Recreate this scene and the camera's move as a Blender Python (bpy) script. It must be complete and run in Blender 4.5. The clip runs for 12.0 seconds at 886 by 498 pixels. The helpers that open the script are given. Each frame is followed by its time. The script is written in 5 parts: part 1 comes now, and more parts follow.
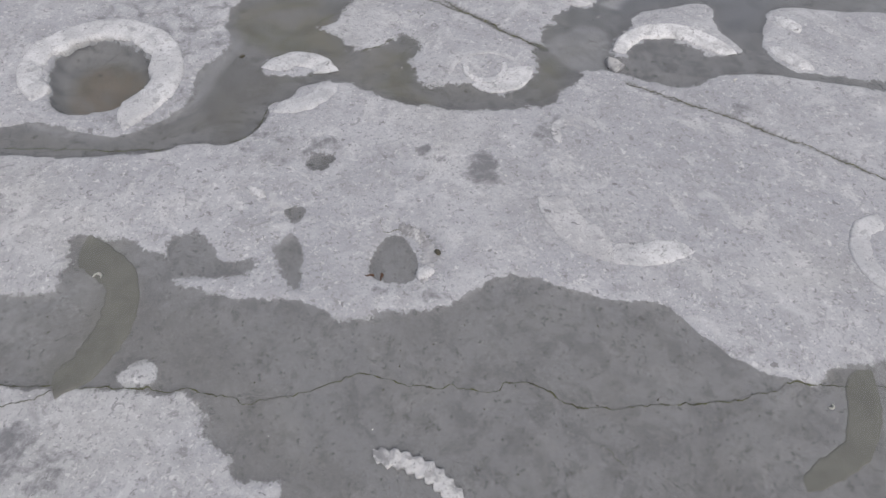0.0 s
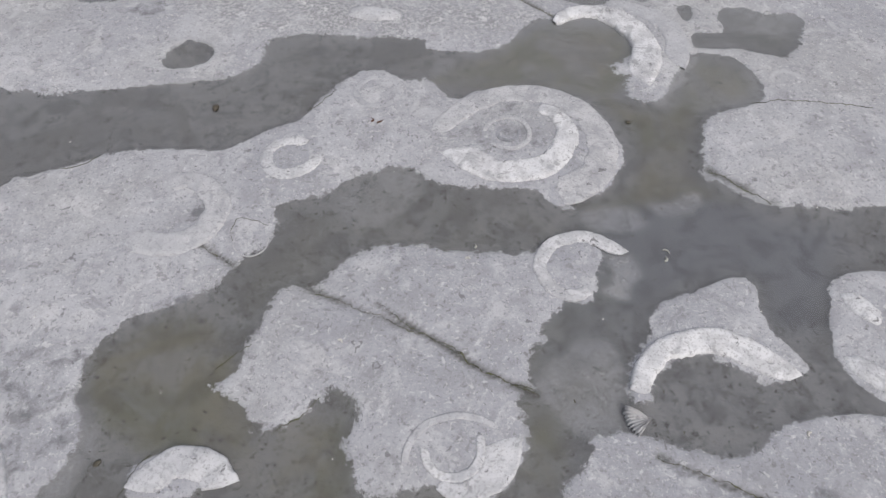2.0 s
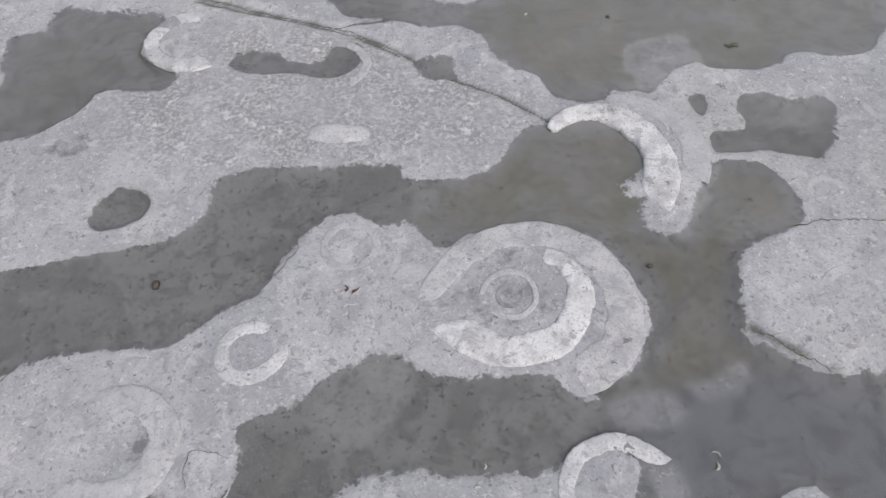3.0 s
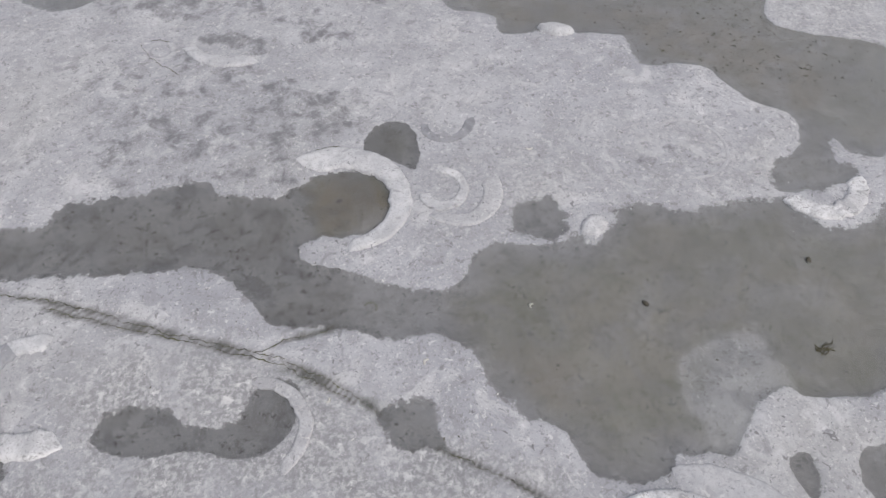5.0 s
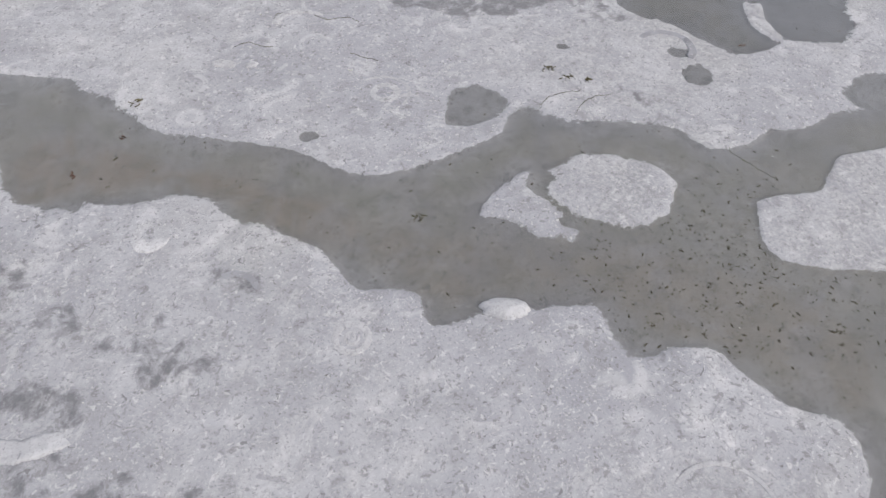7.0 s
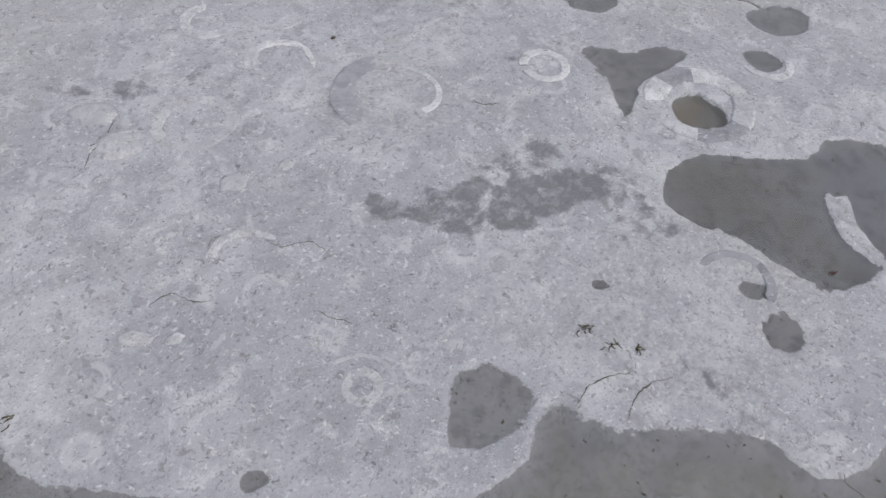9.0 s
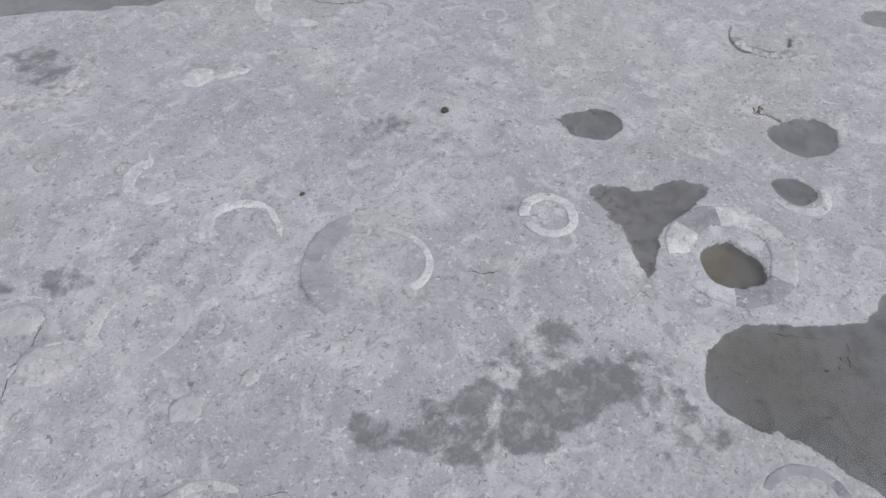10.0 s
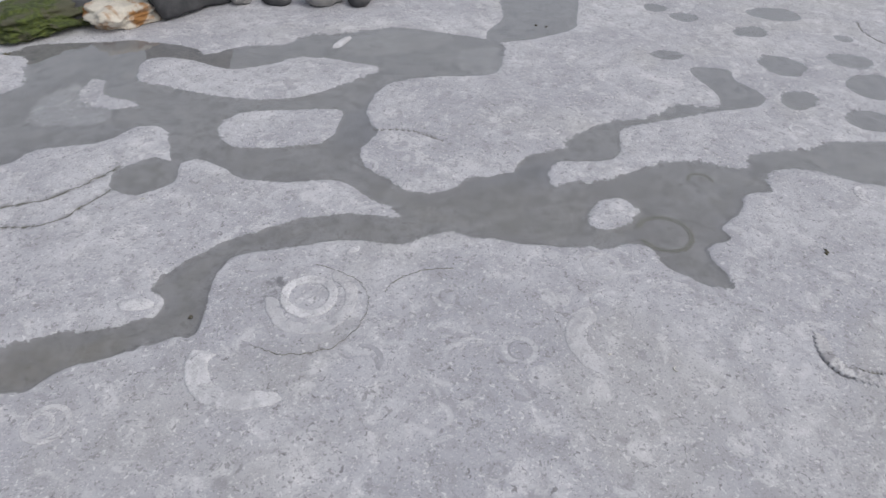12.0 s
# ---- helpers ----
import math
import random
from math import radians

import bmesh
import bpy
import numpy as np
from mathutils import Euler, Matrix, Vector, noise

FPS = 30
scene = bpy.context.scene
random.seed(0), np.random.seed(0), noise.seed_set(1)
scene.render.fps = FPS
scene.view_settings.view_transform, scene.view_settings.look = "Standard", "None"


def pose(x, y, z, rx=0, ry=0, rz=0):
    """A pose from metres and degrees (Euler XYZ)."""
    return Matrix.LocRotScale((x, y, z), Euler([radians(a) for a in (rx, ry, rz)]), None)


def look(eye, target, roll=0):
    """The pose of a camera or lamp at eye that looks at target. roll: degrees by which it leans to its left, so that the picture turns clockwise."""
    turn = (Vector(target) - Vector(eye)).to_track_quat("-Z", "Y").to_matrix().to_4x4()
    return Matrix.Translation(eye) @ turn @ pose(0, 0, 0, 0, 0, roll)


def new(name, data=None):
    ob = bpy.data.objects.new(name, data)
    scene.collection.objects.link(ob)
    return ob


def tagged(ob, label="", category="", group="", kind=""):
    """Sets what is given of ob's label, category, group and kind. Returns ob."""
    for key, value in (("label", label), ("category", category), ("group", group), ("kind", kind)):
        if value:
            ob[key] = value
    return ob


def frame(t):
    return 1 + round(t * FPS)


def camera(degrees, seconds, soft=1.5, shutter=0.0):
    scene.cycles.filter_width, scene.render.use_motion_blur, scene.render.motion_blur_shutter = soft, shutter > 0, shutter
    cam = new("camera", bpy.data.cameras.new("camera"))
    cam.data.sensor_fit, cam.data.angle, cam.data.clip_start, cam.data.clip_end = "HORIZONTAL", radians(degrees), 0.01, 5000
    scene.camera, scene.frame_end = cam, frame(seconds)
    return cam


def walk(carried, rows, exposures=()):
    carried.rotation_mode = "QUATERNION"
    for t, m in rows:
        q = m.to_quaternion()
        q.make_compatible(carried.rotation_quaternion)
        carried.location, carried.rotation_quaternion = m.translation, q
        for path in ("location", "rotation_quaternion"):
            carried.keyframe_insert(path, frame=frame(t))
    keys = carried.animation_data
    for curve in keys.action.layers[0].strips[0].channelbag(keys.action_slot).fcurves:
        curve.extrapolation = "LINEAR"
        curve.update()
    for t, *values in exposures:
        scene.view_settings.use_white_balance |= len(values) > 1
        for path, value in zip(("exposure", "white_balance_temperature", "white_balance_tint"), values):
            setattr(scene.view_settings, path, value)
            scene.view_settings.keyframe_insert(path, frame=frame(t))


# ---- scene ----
cam = camera(68.8, 12.0)
PATH = [
    (0, (0.044, -0.306, 1.353), (0.055, 0.878, -0.259), 2.9),
    (0.5, (0.018, -0.042, 1.371), (0.04, 1.082, -0.283), 3.3),
    (1, (0.01, 0.329, 1.473), (0.027, 1.484, -0.16), 0.3),
    (1.5, (0.057, 0.633, 1.443), (0.124, 1.746, -0.218), 0.8),
    (2, (0.115, 0.938, 1.452), (0.181, 2.11, -0.166), 0.3),
    (2.5, (0.121, 1.299, 1.487), (0.19, 2.463, -0.139), -1.6),
    (2.7, (0.133, 1.416, 1.502), (0.221, 2.562, -0.134), -2.0),
    (4.3, (0.201, 2.417, 1.446), (0.361, 3.456, -0.256), -1.9),
    (4.5, (0.222, 2.535, 1.458), (0.411, 3.637, -0.2), -2.0),
    (5, (0.263, 2.812, 1.44), (0.535, 3.952, -0.18), 0.4),
    (5.5, (0.331, 3.07, 1.42), (0.61, 4.162, -0.233), 1.0),
    (6, (0.406, 3.385, 1.432), (0.743, 4.558, -0.153), -1.4),
    (6.5, (0.477, 3.641, 1.44), (0.958, 4.784, -0.13), 0.8),
    (7, (0.579, 3.916, 1.429), (1.103, 5.039, -0.141), 2.3),
    (7.2, (0.642, 4.014, 1.442), (1.18, 5.169, -0.1), 2.9),
    (8.8, (0.94, 4.856, 1.49), (1.497, 5.921, -0.109), 3.7),
    (9, (0.98, 4.968, 1.498), (1.542, 6.021, -0.107), 3.8),
    (9.5, (1.127, 5.217, 1.524), (1.72, 6.349, -0.013), 2.4),
    (10, (1.22, 5.508, 1.518), (1.849, 6.613, -0.026), 1.8),
    (10.5, (1.317, 5.811, 1.544), (2.065, 6.945, 0.076), 2.2),
    (11, (1.455, 6.102, 1.565), (2.29, 7.232, 0.142), 3.4),
    (11.5, (1.542, 6.39, 1.583), (2.407, 7.482, 0.147), 4.0),
    (11.8, (1.581, 6.616, 1.603), (2.49, 7.735, 0.217), 3.8),
    (12, (1.595, 6.763, 1.629), (2.541, 7.918, 0.298), 3.0),
]
walk(cam, [(t, look(eye, target, roll)) for t, eye, target, roll in PATH], ((0, 0.0, 6560, 10), (4.3, 0.03, 6580, 10), (5.5, 0.1, 6600, 10), (7.0, 0.16, 6570, 10), (9.0, -0.07, 6390, 10), (10.0, -0.06, 6390, 10), (11.0, -0.02, 6400, 10), (12.0, 0.0, 6420, 10)))


# ---- light ----
world = bpy.data.worlds.new("overcast")
scene.world = world
world.use_nodes = True
wn, wl = world.node_tree.nodes, world.node_tree.links
sky = wn.new("ShaderNodeTexSky")
sky.sky_type, sky.sun_disc = "NISHITA", False
sky.sun_elevation, sky.sun_rotation = radians(49), radians(150)
sky.air_density, sky.dust_density, sky.ozone_density = 1.0, 6.0, 1.0
grey = wn.new("ShaderNodeHueSaturation")
grey.inputs["Saturation"].default_value = 0.75
wl.new(sky.outputs[0], grey.inputs["Color"])
cloud = wn.new("ShaderNodeMix")
cloud.data_type = "RGBA"
cloud.inputs[0].default_value = 0.5
cloud.inputs[7].default_value = (4.4, 4.4, 4.58, 1.0)
wl.new(grey.outputs[0], cloud.inputs[6])
wl.new(cloud.outputs[2], wn["Background"].inputs["Color"])
wn["Background"].inputs["Strength"].default_value = 0.17
sun = new("sun", bpy.data.lights.new("sun", "SUN"))
sun.data.energy, sun.data.angle, sun.data.color = 0.88, radians(30), (0.98, 0.99, 1.0)
sun.matrix_world = look((5.0, -8.66, 11.5), (0, 0, 0))


# ---- materials ----
class Nodes:
    """A short way to write node materials."""

    def __init__(self, name):
        self.mat = bpy.data.materials.new(name)
        self.mat.use_nodes = True
        self.tree = self.mat.node_tree
        self.bsdf = self.tree.nodes["Principled BSDF"]
        self.place = self.tree.nodes.new("ShaderNodeTexCoord").outputs["Object"]

    def put(self, socket, value):
        if isinstance(value, bpy.types.NodeSocket):
            self.tree.links.new(value, socket)
        else:
            socket.default_value = value

    def noise(self, scale, detail=4.0, rough=0.55, warp=0.0):
        n = self.tree.nodes.new("ShaderNodeTexNoise")
        self.put(n.inputs["Vector"], self.place)
        n.inputs["Scale"].default_value, n.inputs["Detail"].default_value = scale, detail
        n.inputs["Roughness"].default_value, n.inputs["Distortion"].default_value = rough, warp
        return n.outputs["Fac"]

    def cells(self, scale):
        n = self.tree.nodes.new("ShaderNodeTexVoronoi")
        self.put(n.inputs["Vector"], self.place)
        n.inputs["Scale"].default_value = scale
        return n.outputs["Distance"]

    def ramp(self, fac, low, high, a=0.0, b=1.0):
        n = self.tree.nodes.new("ShaderNodeMapRange")
        n.interpolation_type = "SMOOTHSTEP"
        self.put(n.inputs["Value"], fac)
        for key, v in (("From Min", low), ("From Max", high), ("To Min", a), ("To Max", b)):
            n.inputs[key].default_value = v
        return n.outputs["Result"]

    def mix(self, fac, a, b, blend="MIX"):
        n = self.tree.nodes.new("ShaderNodeMix")
        n.data_type, n.blend_type = "RGBA", blend
        self.put(n.inputs[0], fac)
        self.put(n.inputs[6], a)
        self.put(n.inputs[7], b)
        return n.outputs[2]

    def math(self, op, a, b):
        n = self.tree.nodes.new("ShaderNodeMath")
        n.operation = op
        self.put(n.inputs[0], a)
        self.put(n.inputs[1], b)
        return n.outputs[0]

    def attr(self, name):
        n = self.tree.nodes.new("ShaderNodeAttribute")
        n.attribute_name = name
        return n.outputs["Fac"]

    def bump(self, height, strength, distance):
        n = self.tree.nodes.new("ShaderNodeBump")
        n.inputs["Strength"].default_value, n.inputs["Distance"].default_value = strength, distance
        self.put(n.inputs["Height"], height)
        return n.outputs["Normal"]

    def finish(self, colour, rough, normal=None):
        self.put(self.bsdf.inputs["Base Color"], colour)
        self.put(self.bsdf.inputs["Roughness"], rough)
        if normal is not None:
            self.put(self.bsdf.inputs["Normal"], normal)
        return self.mat


def rgb(r, g=None, b=None):
    return (r, r if g is None else g, r if b is None else b, 1.0)


def grain(n):
    """Relief of weathered limestone, at three sizes."""
    h = n.math("MULTIPLY", n.noise(22, 5, 0.6), 1.0)
    h = n.math("ADD", h, n.math("MULTIPLY", n.noise(120, 3, 0.55), 0.25))
    return n.math("SUBTRACT", h, n.ramp(n.noise(38, 3, 0.55, 0.2), 0.54, 0.74, 0.0, 0.35))


def limestone():
    n = Nodes("limestone")
    blotch = n.ramp(n.noise(1.3, 5, 0.55, 0.4), 0.38, 0.62)
    cloud = n.ramp(n.noise(4.2, 6, 0.6, 0.5), 0.45, 0.62)
    mottle = n.ramp(n.noise(13, 6, 0.62, 0.5), 0.46, 0.62)
    dry = n.mix(blotch, rgb(0.330, 0.335, 0.366), rgb(0.410, 0.416, 0.444))
    dry = n.mix(n.math("MULTIPLY", cloud, 0.5), dry, rgb(0.270, 0.275, 0.305))
    dry = n.mix(n.math("MULTIPLY", mottle, 0.5), dry, rgb(0.250, 0.252, 0.271))
    warm = n.ramp(n.noise(1.1, 4, 0.5, 0.5), 0.50, 0.66, 0.0, 0.28)
    dry = n.mix(warm, dry, rgb(0.356, 0.355, 0.337))
    scuff = n.ramp(n.noise(8, 7, 0.68, 0.6), 0.53, 0.64, 0.0, 0.45)
    dry = n.mix(scuff, dry, rgb(0.560, 0.562, 0.578))
    pits = n.ramp(n.noise(34, 4, 0.6, 0.4), 0.61, 0.67, 0.0, 0.7)
    dry = n.mix(pits, dry, rgb(0.180, 0.181, 0.189))
    flecks = n.ramp(n.noise(75, 3, 0.55, 0.4), 0.60, 0.68, 0.0, 0.6)
    dry = n.mix(flecks, dry, rgb(0.160, 0.160, 0.165))
    chalk = n.ramp(n.noise(64, 3, 0.55, 0.6), 0.60, 0.69, 0.0, 0.6)
    dry = n.mix(chalk, dry, rgb(0.600, 0.601, 0.611))
    dry = n.mix(n.ramp(n.noise(140, 3, 0.6), 0.54, 0.70, 0.0, 0.55), dry, rgb(0.194, 0.195, 0.205))
    crumb = n.ramp(n.noise(3.0, 3, 0.6), 0.38, 0.62, 0.22, 0.55)
    dry = n.mix(n.math("MULTIPLY", n.ramp(n.noise(165, 3, 0.6), 0.56, 0.70), crumb), dry, rgb(0.600, 0.602, 0.620))
    smudge = n.ramp(n.noise(9.5, 5, 0.66, 0.8), 0.615, 0.66, 0.0, 0.5)
    dry = n.mix(smudge, dry, rgb(0.215, 0.217, 0.236))
    whorls = n.cells(6.5)
    trace = n.math("MULTIPLY", n.ramp(whorls, 0.20, 0.235), n.ramp(whorls, 0.245, 0.285, 1.0, 0.0))
    trace = n.math("MULTIPLY", trace, n.ramp(n.noise(5.5, 4, 0.6, 0.4), 0.55, 0.63, 0.0, 0.5))
    dry = n.mix(trace, dry, rgb(0.195, 0.197, 0.212))
    pale = n.math("MULTIPLY", n.ramp(whorls, 0.25, 0.29), n.ramp(whorls, 0.36, 0.42, 1.0, 0.0))
    pale = n.math("MULTIPLY", pale, n.ramp(n.noise(4.6, 4, 0.6, 0.7), 0.54, 0.62, 0.0, 0.45))
    dry = n.mix(pale, dry, rgb(0.490, 0.494, 0.515))
    chips = n.ramp(n.noise(46, 2, 0.5, 1.2), 0.68, 0.715, 0.0, 0.7)
    dry = n.mix(chips, dry, rgb(0.110, 0.110, 0.116))
    dents = n.ramp(n.noise(20, 4, 0.62, 1.6), 0.64, 0.69, 0.0, 0.6)
    dry = n.mix(dents, dry, rgb(0.205, 0.206, 0.218))
    wet = n.mix(mottle, rgb(0.186, 0.187, 0.198), rgb(0.134, 0.134, 0.143))
    wet = n.mix(n.ramp(n.noise(4.2, 7, 0.66, 0.9), 0.49, 0.56, 0.0, 0.6), wet, rgb(0.216, 0.216, 0.225))
    wet = n.mix(n.ramp(n.noise(2.6, 7, 0.66, 0.7), 0.48, 0.58, 0.0, 0.7), wet, rgb(0.138, 0.136, 0.141))
    wet = n.mix(n.ramp(n.noise(24, 6, 0.7, 0.2), 0.55, 0.63, 0.0, 0.6), wet, rgb(0.099, 0.099, 0.101))
    wet = n.mix(n.ramp(n.noise(70, 3, 0.55, 0.2), 0.60, 0.68, 0.0, 0.7), wet, rgb(0.061, 0.061, 0.061))
    mud = n.mix(n.ramp(n.noise(3.6, 6, 0.6, 0.7), 0.42, 0.58), rgb(0.130, 0.130, 0.103), rgb(0.168, 0.160, 0.134))
    mud = n.mix(n.ramp(n.noise(40, 5, 0.62, 0.7), 0.55, 0.64, 0.0, 0.5), mud, rgb(0.096, 0.096, 0.066))
    wet = n.mix(n.ramp(n.noise(190, 2, 0.5), 0.55, 0.72, 0.0, 0.5), wet, rgb(0.286, 0.286, 0.292))
    mud = n.mix(n.attr("rust"), mud, rgb(0.158, 0.136, 0.115))
    mud = n.mix(n.ramp(n.noise(11, 6, 0.68, 0.8), 0.47, 0.60, 0.0, 0.55), mud, rgb(0.100, 0.096, 0.078))
    mud = n.mix(n.ramp(n.noise(19, 5, 0.66, 0.4), 0.54, 0.66, 0.0, 0.4), mud, rgb(0.178, 0.175, 0.158))
    mud = n.mix(n.ramp(n.noise(52, 2, 0.5, 0.8), 0.66, 0.70, 0.0, 0.8), mud, rgb(0.045, 0.043, 0.036))
    wet = n.mix(n.math("MULTIPLY", n.attr("clay"), 0.75), wet, n.mix(mottle, rgb(0.150, 0.155, 0.175), rgb(0.116, 0.120, 0.137)))
    bed = n.mix(n.math("MULTIPLY", n.attr("silt"), n.ramp(n.noise(5, 6, 0.62, 0.7), 0.38, 0.56, 0.45, 1.0)), wet, mud)
    crust = n.mix(n.ramp(n.noise(74, 6, 0.72, 0.2), 0.41, 0.63), rgb(0.215, 0.217, 0.230), rgb(0.405, 0.408, 0.422))
    crust = n.mix(n.ramp(n.noise(30, 6, 0.72, 0.3), 0.54, 0.64, 0.0, 0.85), crust, rgb(0.57, 0.57, 0.58))
    dry = n.mix(n.math("MULTIPLY", n.attr("crust"), n.ramp(n.noise(6, 4, 0.6, 0.4), 0.36, 0.60, 0.35, 0.95)), dry, crust)
    patchy = n.ramp(n.math("ADD", n.noise(15, 7, 0.68, 0.3), n.math("MULTIPLY", n.attr("damp"), 0.34)), 0.59, 0.80, 0.0, 0.85)
    soaked = n.mix(n.ramp(n.noise(34, 5, 0.66, 0.4), 0.47, 0.63), rgb(0.122, 0.124, 0.136), rgb(0.195, 0.198, 0.212))
    dry = n.mix(patchy, dry, soaked)
    edge = n.math("ADD", n.attr("shore"), n.math("MULTIPLY", n.math("SUBTRACT", n.noise(48, 5, 0.68, 0.3), 0.5), 2.2))
    edge = n.math("ADD", edge, n.math("MULTIPLY", n.math("SUBTRACT", n.noise(14, 4, 0.62, 0.3), 0.5), 2.4))
    wetness = n.math("MULTIPLY", n.ramp(edge, -0.16, 0.16, 1.0, 0.0), n.attr("wet"))
    colour = n.mix(wetness, dry, bed)
    colour = n.mix(n.attr("groove_dark"), colour, rgb(0.085, 0.084, 0.08))
    rough = n.ramp(wetness, 0.0, 1.0, 0.88, 0.6)
    n.put(n.bsdf.inputs["Specular IOR Level"], n.ramp(wetness, 0.0, 1.0, 0.5, 0.06))
    n.put(n.bsdf.inputs["Sheen Weight"], n.ramp(wetness, 0.0, 1.0, 0.14, 0.0))
    return n.finish(colour, rough, n.bump(grain(n), 0.6, 0.006))


def fossil_stone(name, light, dark, stain):
    n = Nodes(name)
    c = n.mix(n.ramp(n.noise(18, 6, 0.62, 0.5), 0.44, 0.60), rgb(*light), rgb(*dark))
    c = n.mix(n.ramp(n.noise(7, 5, 0.6, 0.6), 0.47, 0.60, 0.0, stain), c, rgb(0.31, 0.311, 0.33))
    c = n.mix(n.ramp(n.noise(30, 2, 0.5, 0.5), 0.62, 0.70, 0.0, 0.6), c, rgb(0.20, 0.20, 0.207))
    c = n.mix(n.ramp(n.noise(75, 3, 0.55, 0.4), 0.60, 0.69, 0.0, 0.5), c, rgb(0.22, 0.22, 0.226))
    c = n.mix(n.ramp(n.noise(60, 3, 0.55, 0.6), 0.60, 0.70, 0.0, 0.6), c, rgb(0.60, 0.60, 0.605))
    c = n.mix(n.ramp(n.noise(170, 2, 0.5), 0.52, 0.70, 0.0, 0.45), c, rgb(0.20, 0.201, 0.208))
    c = n.mix(n.ramp(n.noise(12, 6, 0.68, 0.9), 0.55, 0.62, 0.0, 0.6), c, rgb(0.30, 0.302, 0.322))
    c = n.mix(n.ramp(n.noise(46, 3, 0.6, 1.0), 0.645, 0.69, 0.0, 0.8), c, rgb(0.13, 0.13, 0.136))
    tone = n.tree.nodes.new("ShaderNodeObjectInfo").outputs["Random"]
    c = n.mix(n.ramp(tone, 0.1, 0.95, 0.0, 0.4), c, rgb(0.362, 0.370, 0.398))
    return n.finish(c, 0.85, n.bump(grain(n), 0.6, 0.006))


def simple(name, a, b, scale, rough=0.7, bump=0.4, spots=None, gloss=0.5):
    n = Nodes(name)
    n.put(n.bsdf.inputs["Specular IOR Level"], gloss)
    c = n.mix(n.ramp(n.noise(scale, 6, 0.65, 0.4), 0.35, 0.65), rgb(*a), rgb(*b))
    if spots:
        c = n.mix(n.ramp(n.noise(scale * 0.35, 4, 0.6, 0.6), 0.48, 0.60), c, rgb(*spots))
    return n.finish(c, rough, n.bump(n.noise(scale * 4, 5, 0.65), bump, 0.006))


def sea_water():
    n = Nodes("sea_water")
    nodes, links = n.tree.nodes, n.tree.links
    clear, gloss, mixer, facing = (nodes.new("ShaderNode" + k) for k in ("BsdfTransparent", "BsdfGlossy", "MixShader", "LayerWeight"))
    clear.inputs["Color"].default_value = rgb(0.95, 0.955, 0.945)
    gloss.inputs["Roughness"].default_value = 0.0
    facing.inputs["Blend"].default_value = 0.5
    shine = n.math("ADD", n.math("MULTIPLY", n.math("POWER", facing.outputs["Facing"], 3.3), 0.975), 0.025)
    links.new(shine, mixer.inputs[0])
    links.new(clear.outputs[0], mixer.inputs[1])
    links.new(gloss.outputs[0], mixer.inputs[2])
    links.new(mixer.outputs[0], nodes["Material Output"].inputs["Surface"])
    return n.mat


ROCK = limestone()
CALCITE = fossil_stone("pale_fossil_stone", (0.625, 0.628, 0.645), (0.49, 0.493, 0.512), 0.45)
WORN = fossil_stone("worn_fossil_stone", (0.560, 0.563, 0.582), (0.440, 0.444, 0.464), 0.5)
FAINT = fossil_stone("faint_fossil_stone", (0.465, 0.467, 0.484), (0.385, 0.388, 0.408), 0.5)
STAINED = fossil_stone("stained_fossil_stone", (0.255, 0.262, 0.288), (0.176, 0.181, 0.200), 0.4)
RIBBED = fossil_stone("ribbed_fossil_stone", (0.50, 0.50, 0.51), (0.22, 0.22, 0.23), 0.6)
SUNK = simple("drowned_fossil_stone", (0.176, 0.176, 0.163), (0.148, 0.148, 0.138), 14, gloss=0.06)
WATER = sea_water()
# dark weed and dirt, also the colour of drawn bank shade
WEED_SHADE = simple("weed_and_bank_shade", (0.05, 0.05, 0.04), (0.085, 0.09, 0.03), 40)
SHELL = simple("shell_white", (0.66, 0.66, 0.63), (0.50, 0.49, 0.46), 160, 0.5)
DARK_SHELL = simple("dark_shell", (0.035, 0.03, 0.025), (0.09, 0.075, 0.05), 220, 0.35)
GRIT = simple("dark_grit", (0.05, 0.045, 0.035), (0.09, 0.08, 0.055), 90)
WEED = simple("brown_weed", (0.075, 0.065, 0.03), (0.13, 0.115, 0.055), 120, 0.6)
LEAF = simple("brown_leaf", (0.12, 0.055, 0.03), (0.075, 0.04, 0.025), 90, 0.6)
SLATE = simple("dark_boulder_rock", (0.035, 0.036, 0.04), (0.065, 0.066, 0.07), 9, 0.75, 0.6)
CREAM = simple("cream_boulder_rock", (0.55, 0.52, 0.45), (0.44, 0.415, 0.36), 11, 0.8, 0.6, (0.27, 0.13, 0.04))
MOSSY = simple("mossy_boulder_rock", (0.078, 0.102, 0.020), (0.026, 0.038, 0.009), 26, 0.9, 1.0, (0.075, 0.075, 0.045))
PALE = simple("pale_cobble_rock", (0.27, 0.265, 0.26), (0.18, 0.178, 0.178), 18, 0.8, 0.5)
BROWN = simple("brown_cobble_rock", (0.085, 0.075, 0.06), (0.05, 0.046, 0.04), 20, 0.6, 0.5)


# ---- plan of the rock ledge: a rectilinear sheet, fine where the walk goes, coarse towards the horizon ----
def steps(a, b, fine, *outer):
    inner = np.arange(a, b + fine / 2, fine)
    grow = np.cumsum(np.geomspace(0.06, 14.0, 34))
    tail = b + np.arange(1, int(outer[0] / outer[1])) * outer[1] if outer else np.array([])
    end = tail[-1] if len(tail) else b
    return np.concatenate([(a - grow)[::-1], inner, tail, end + grow])


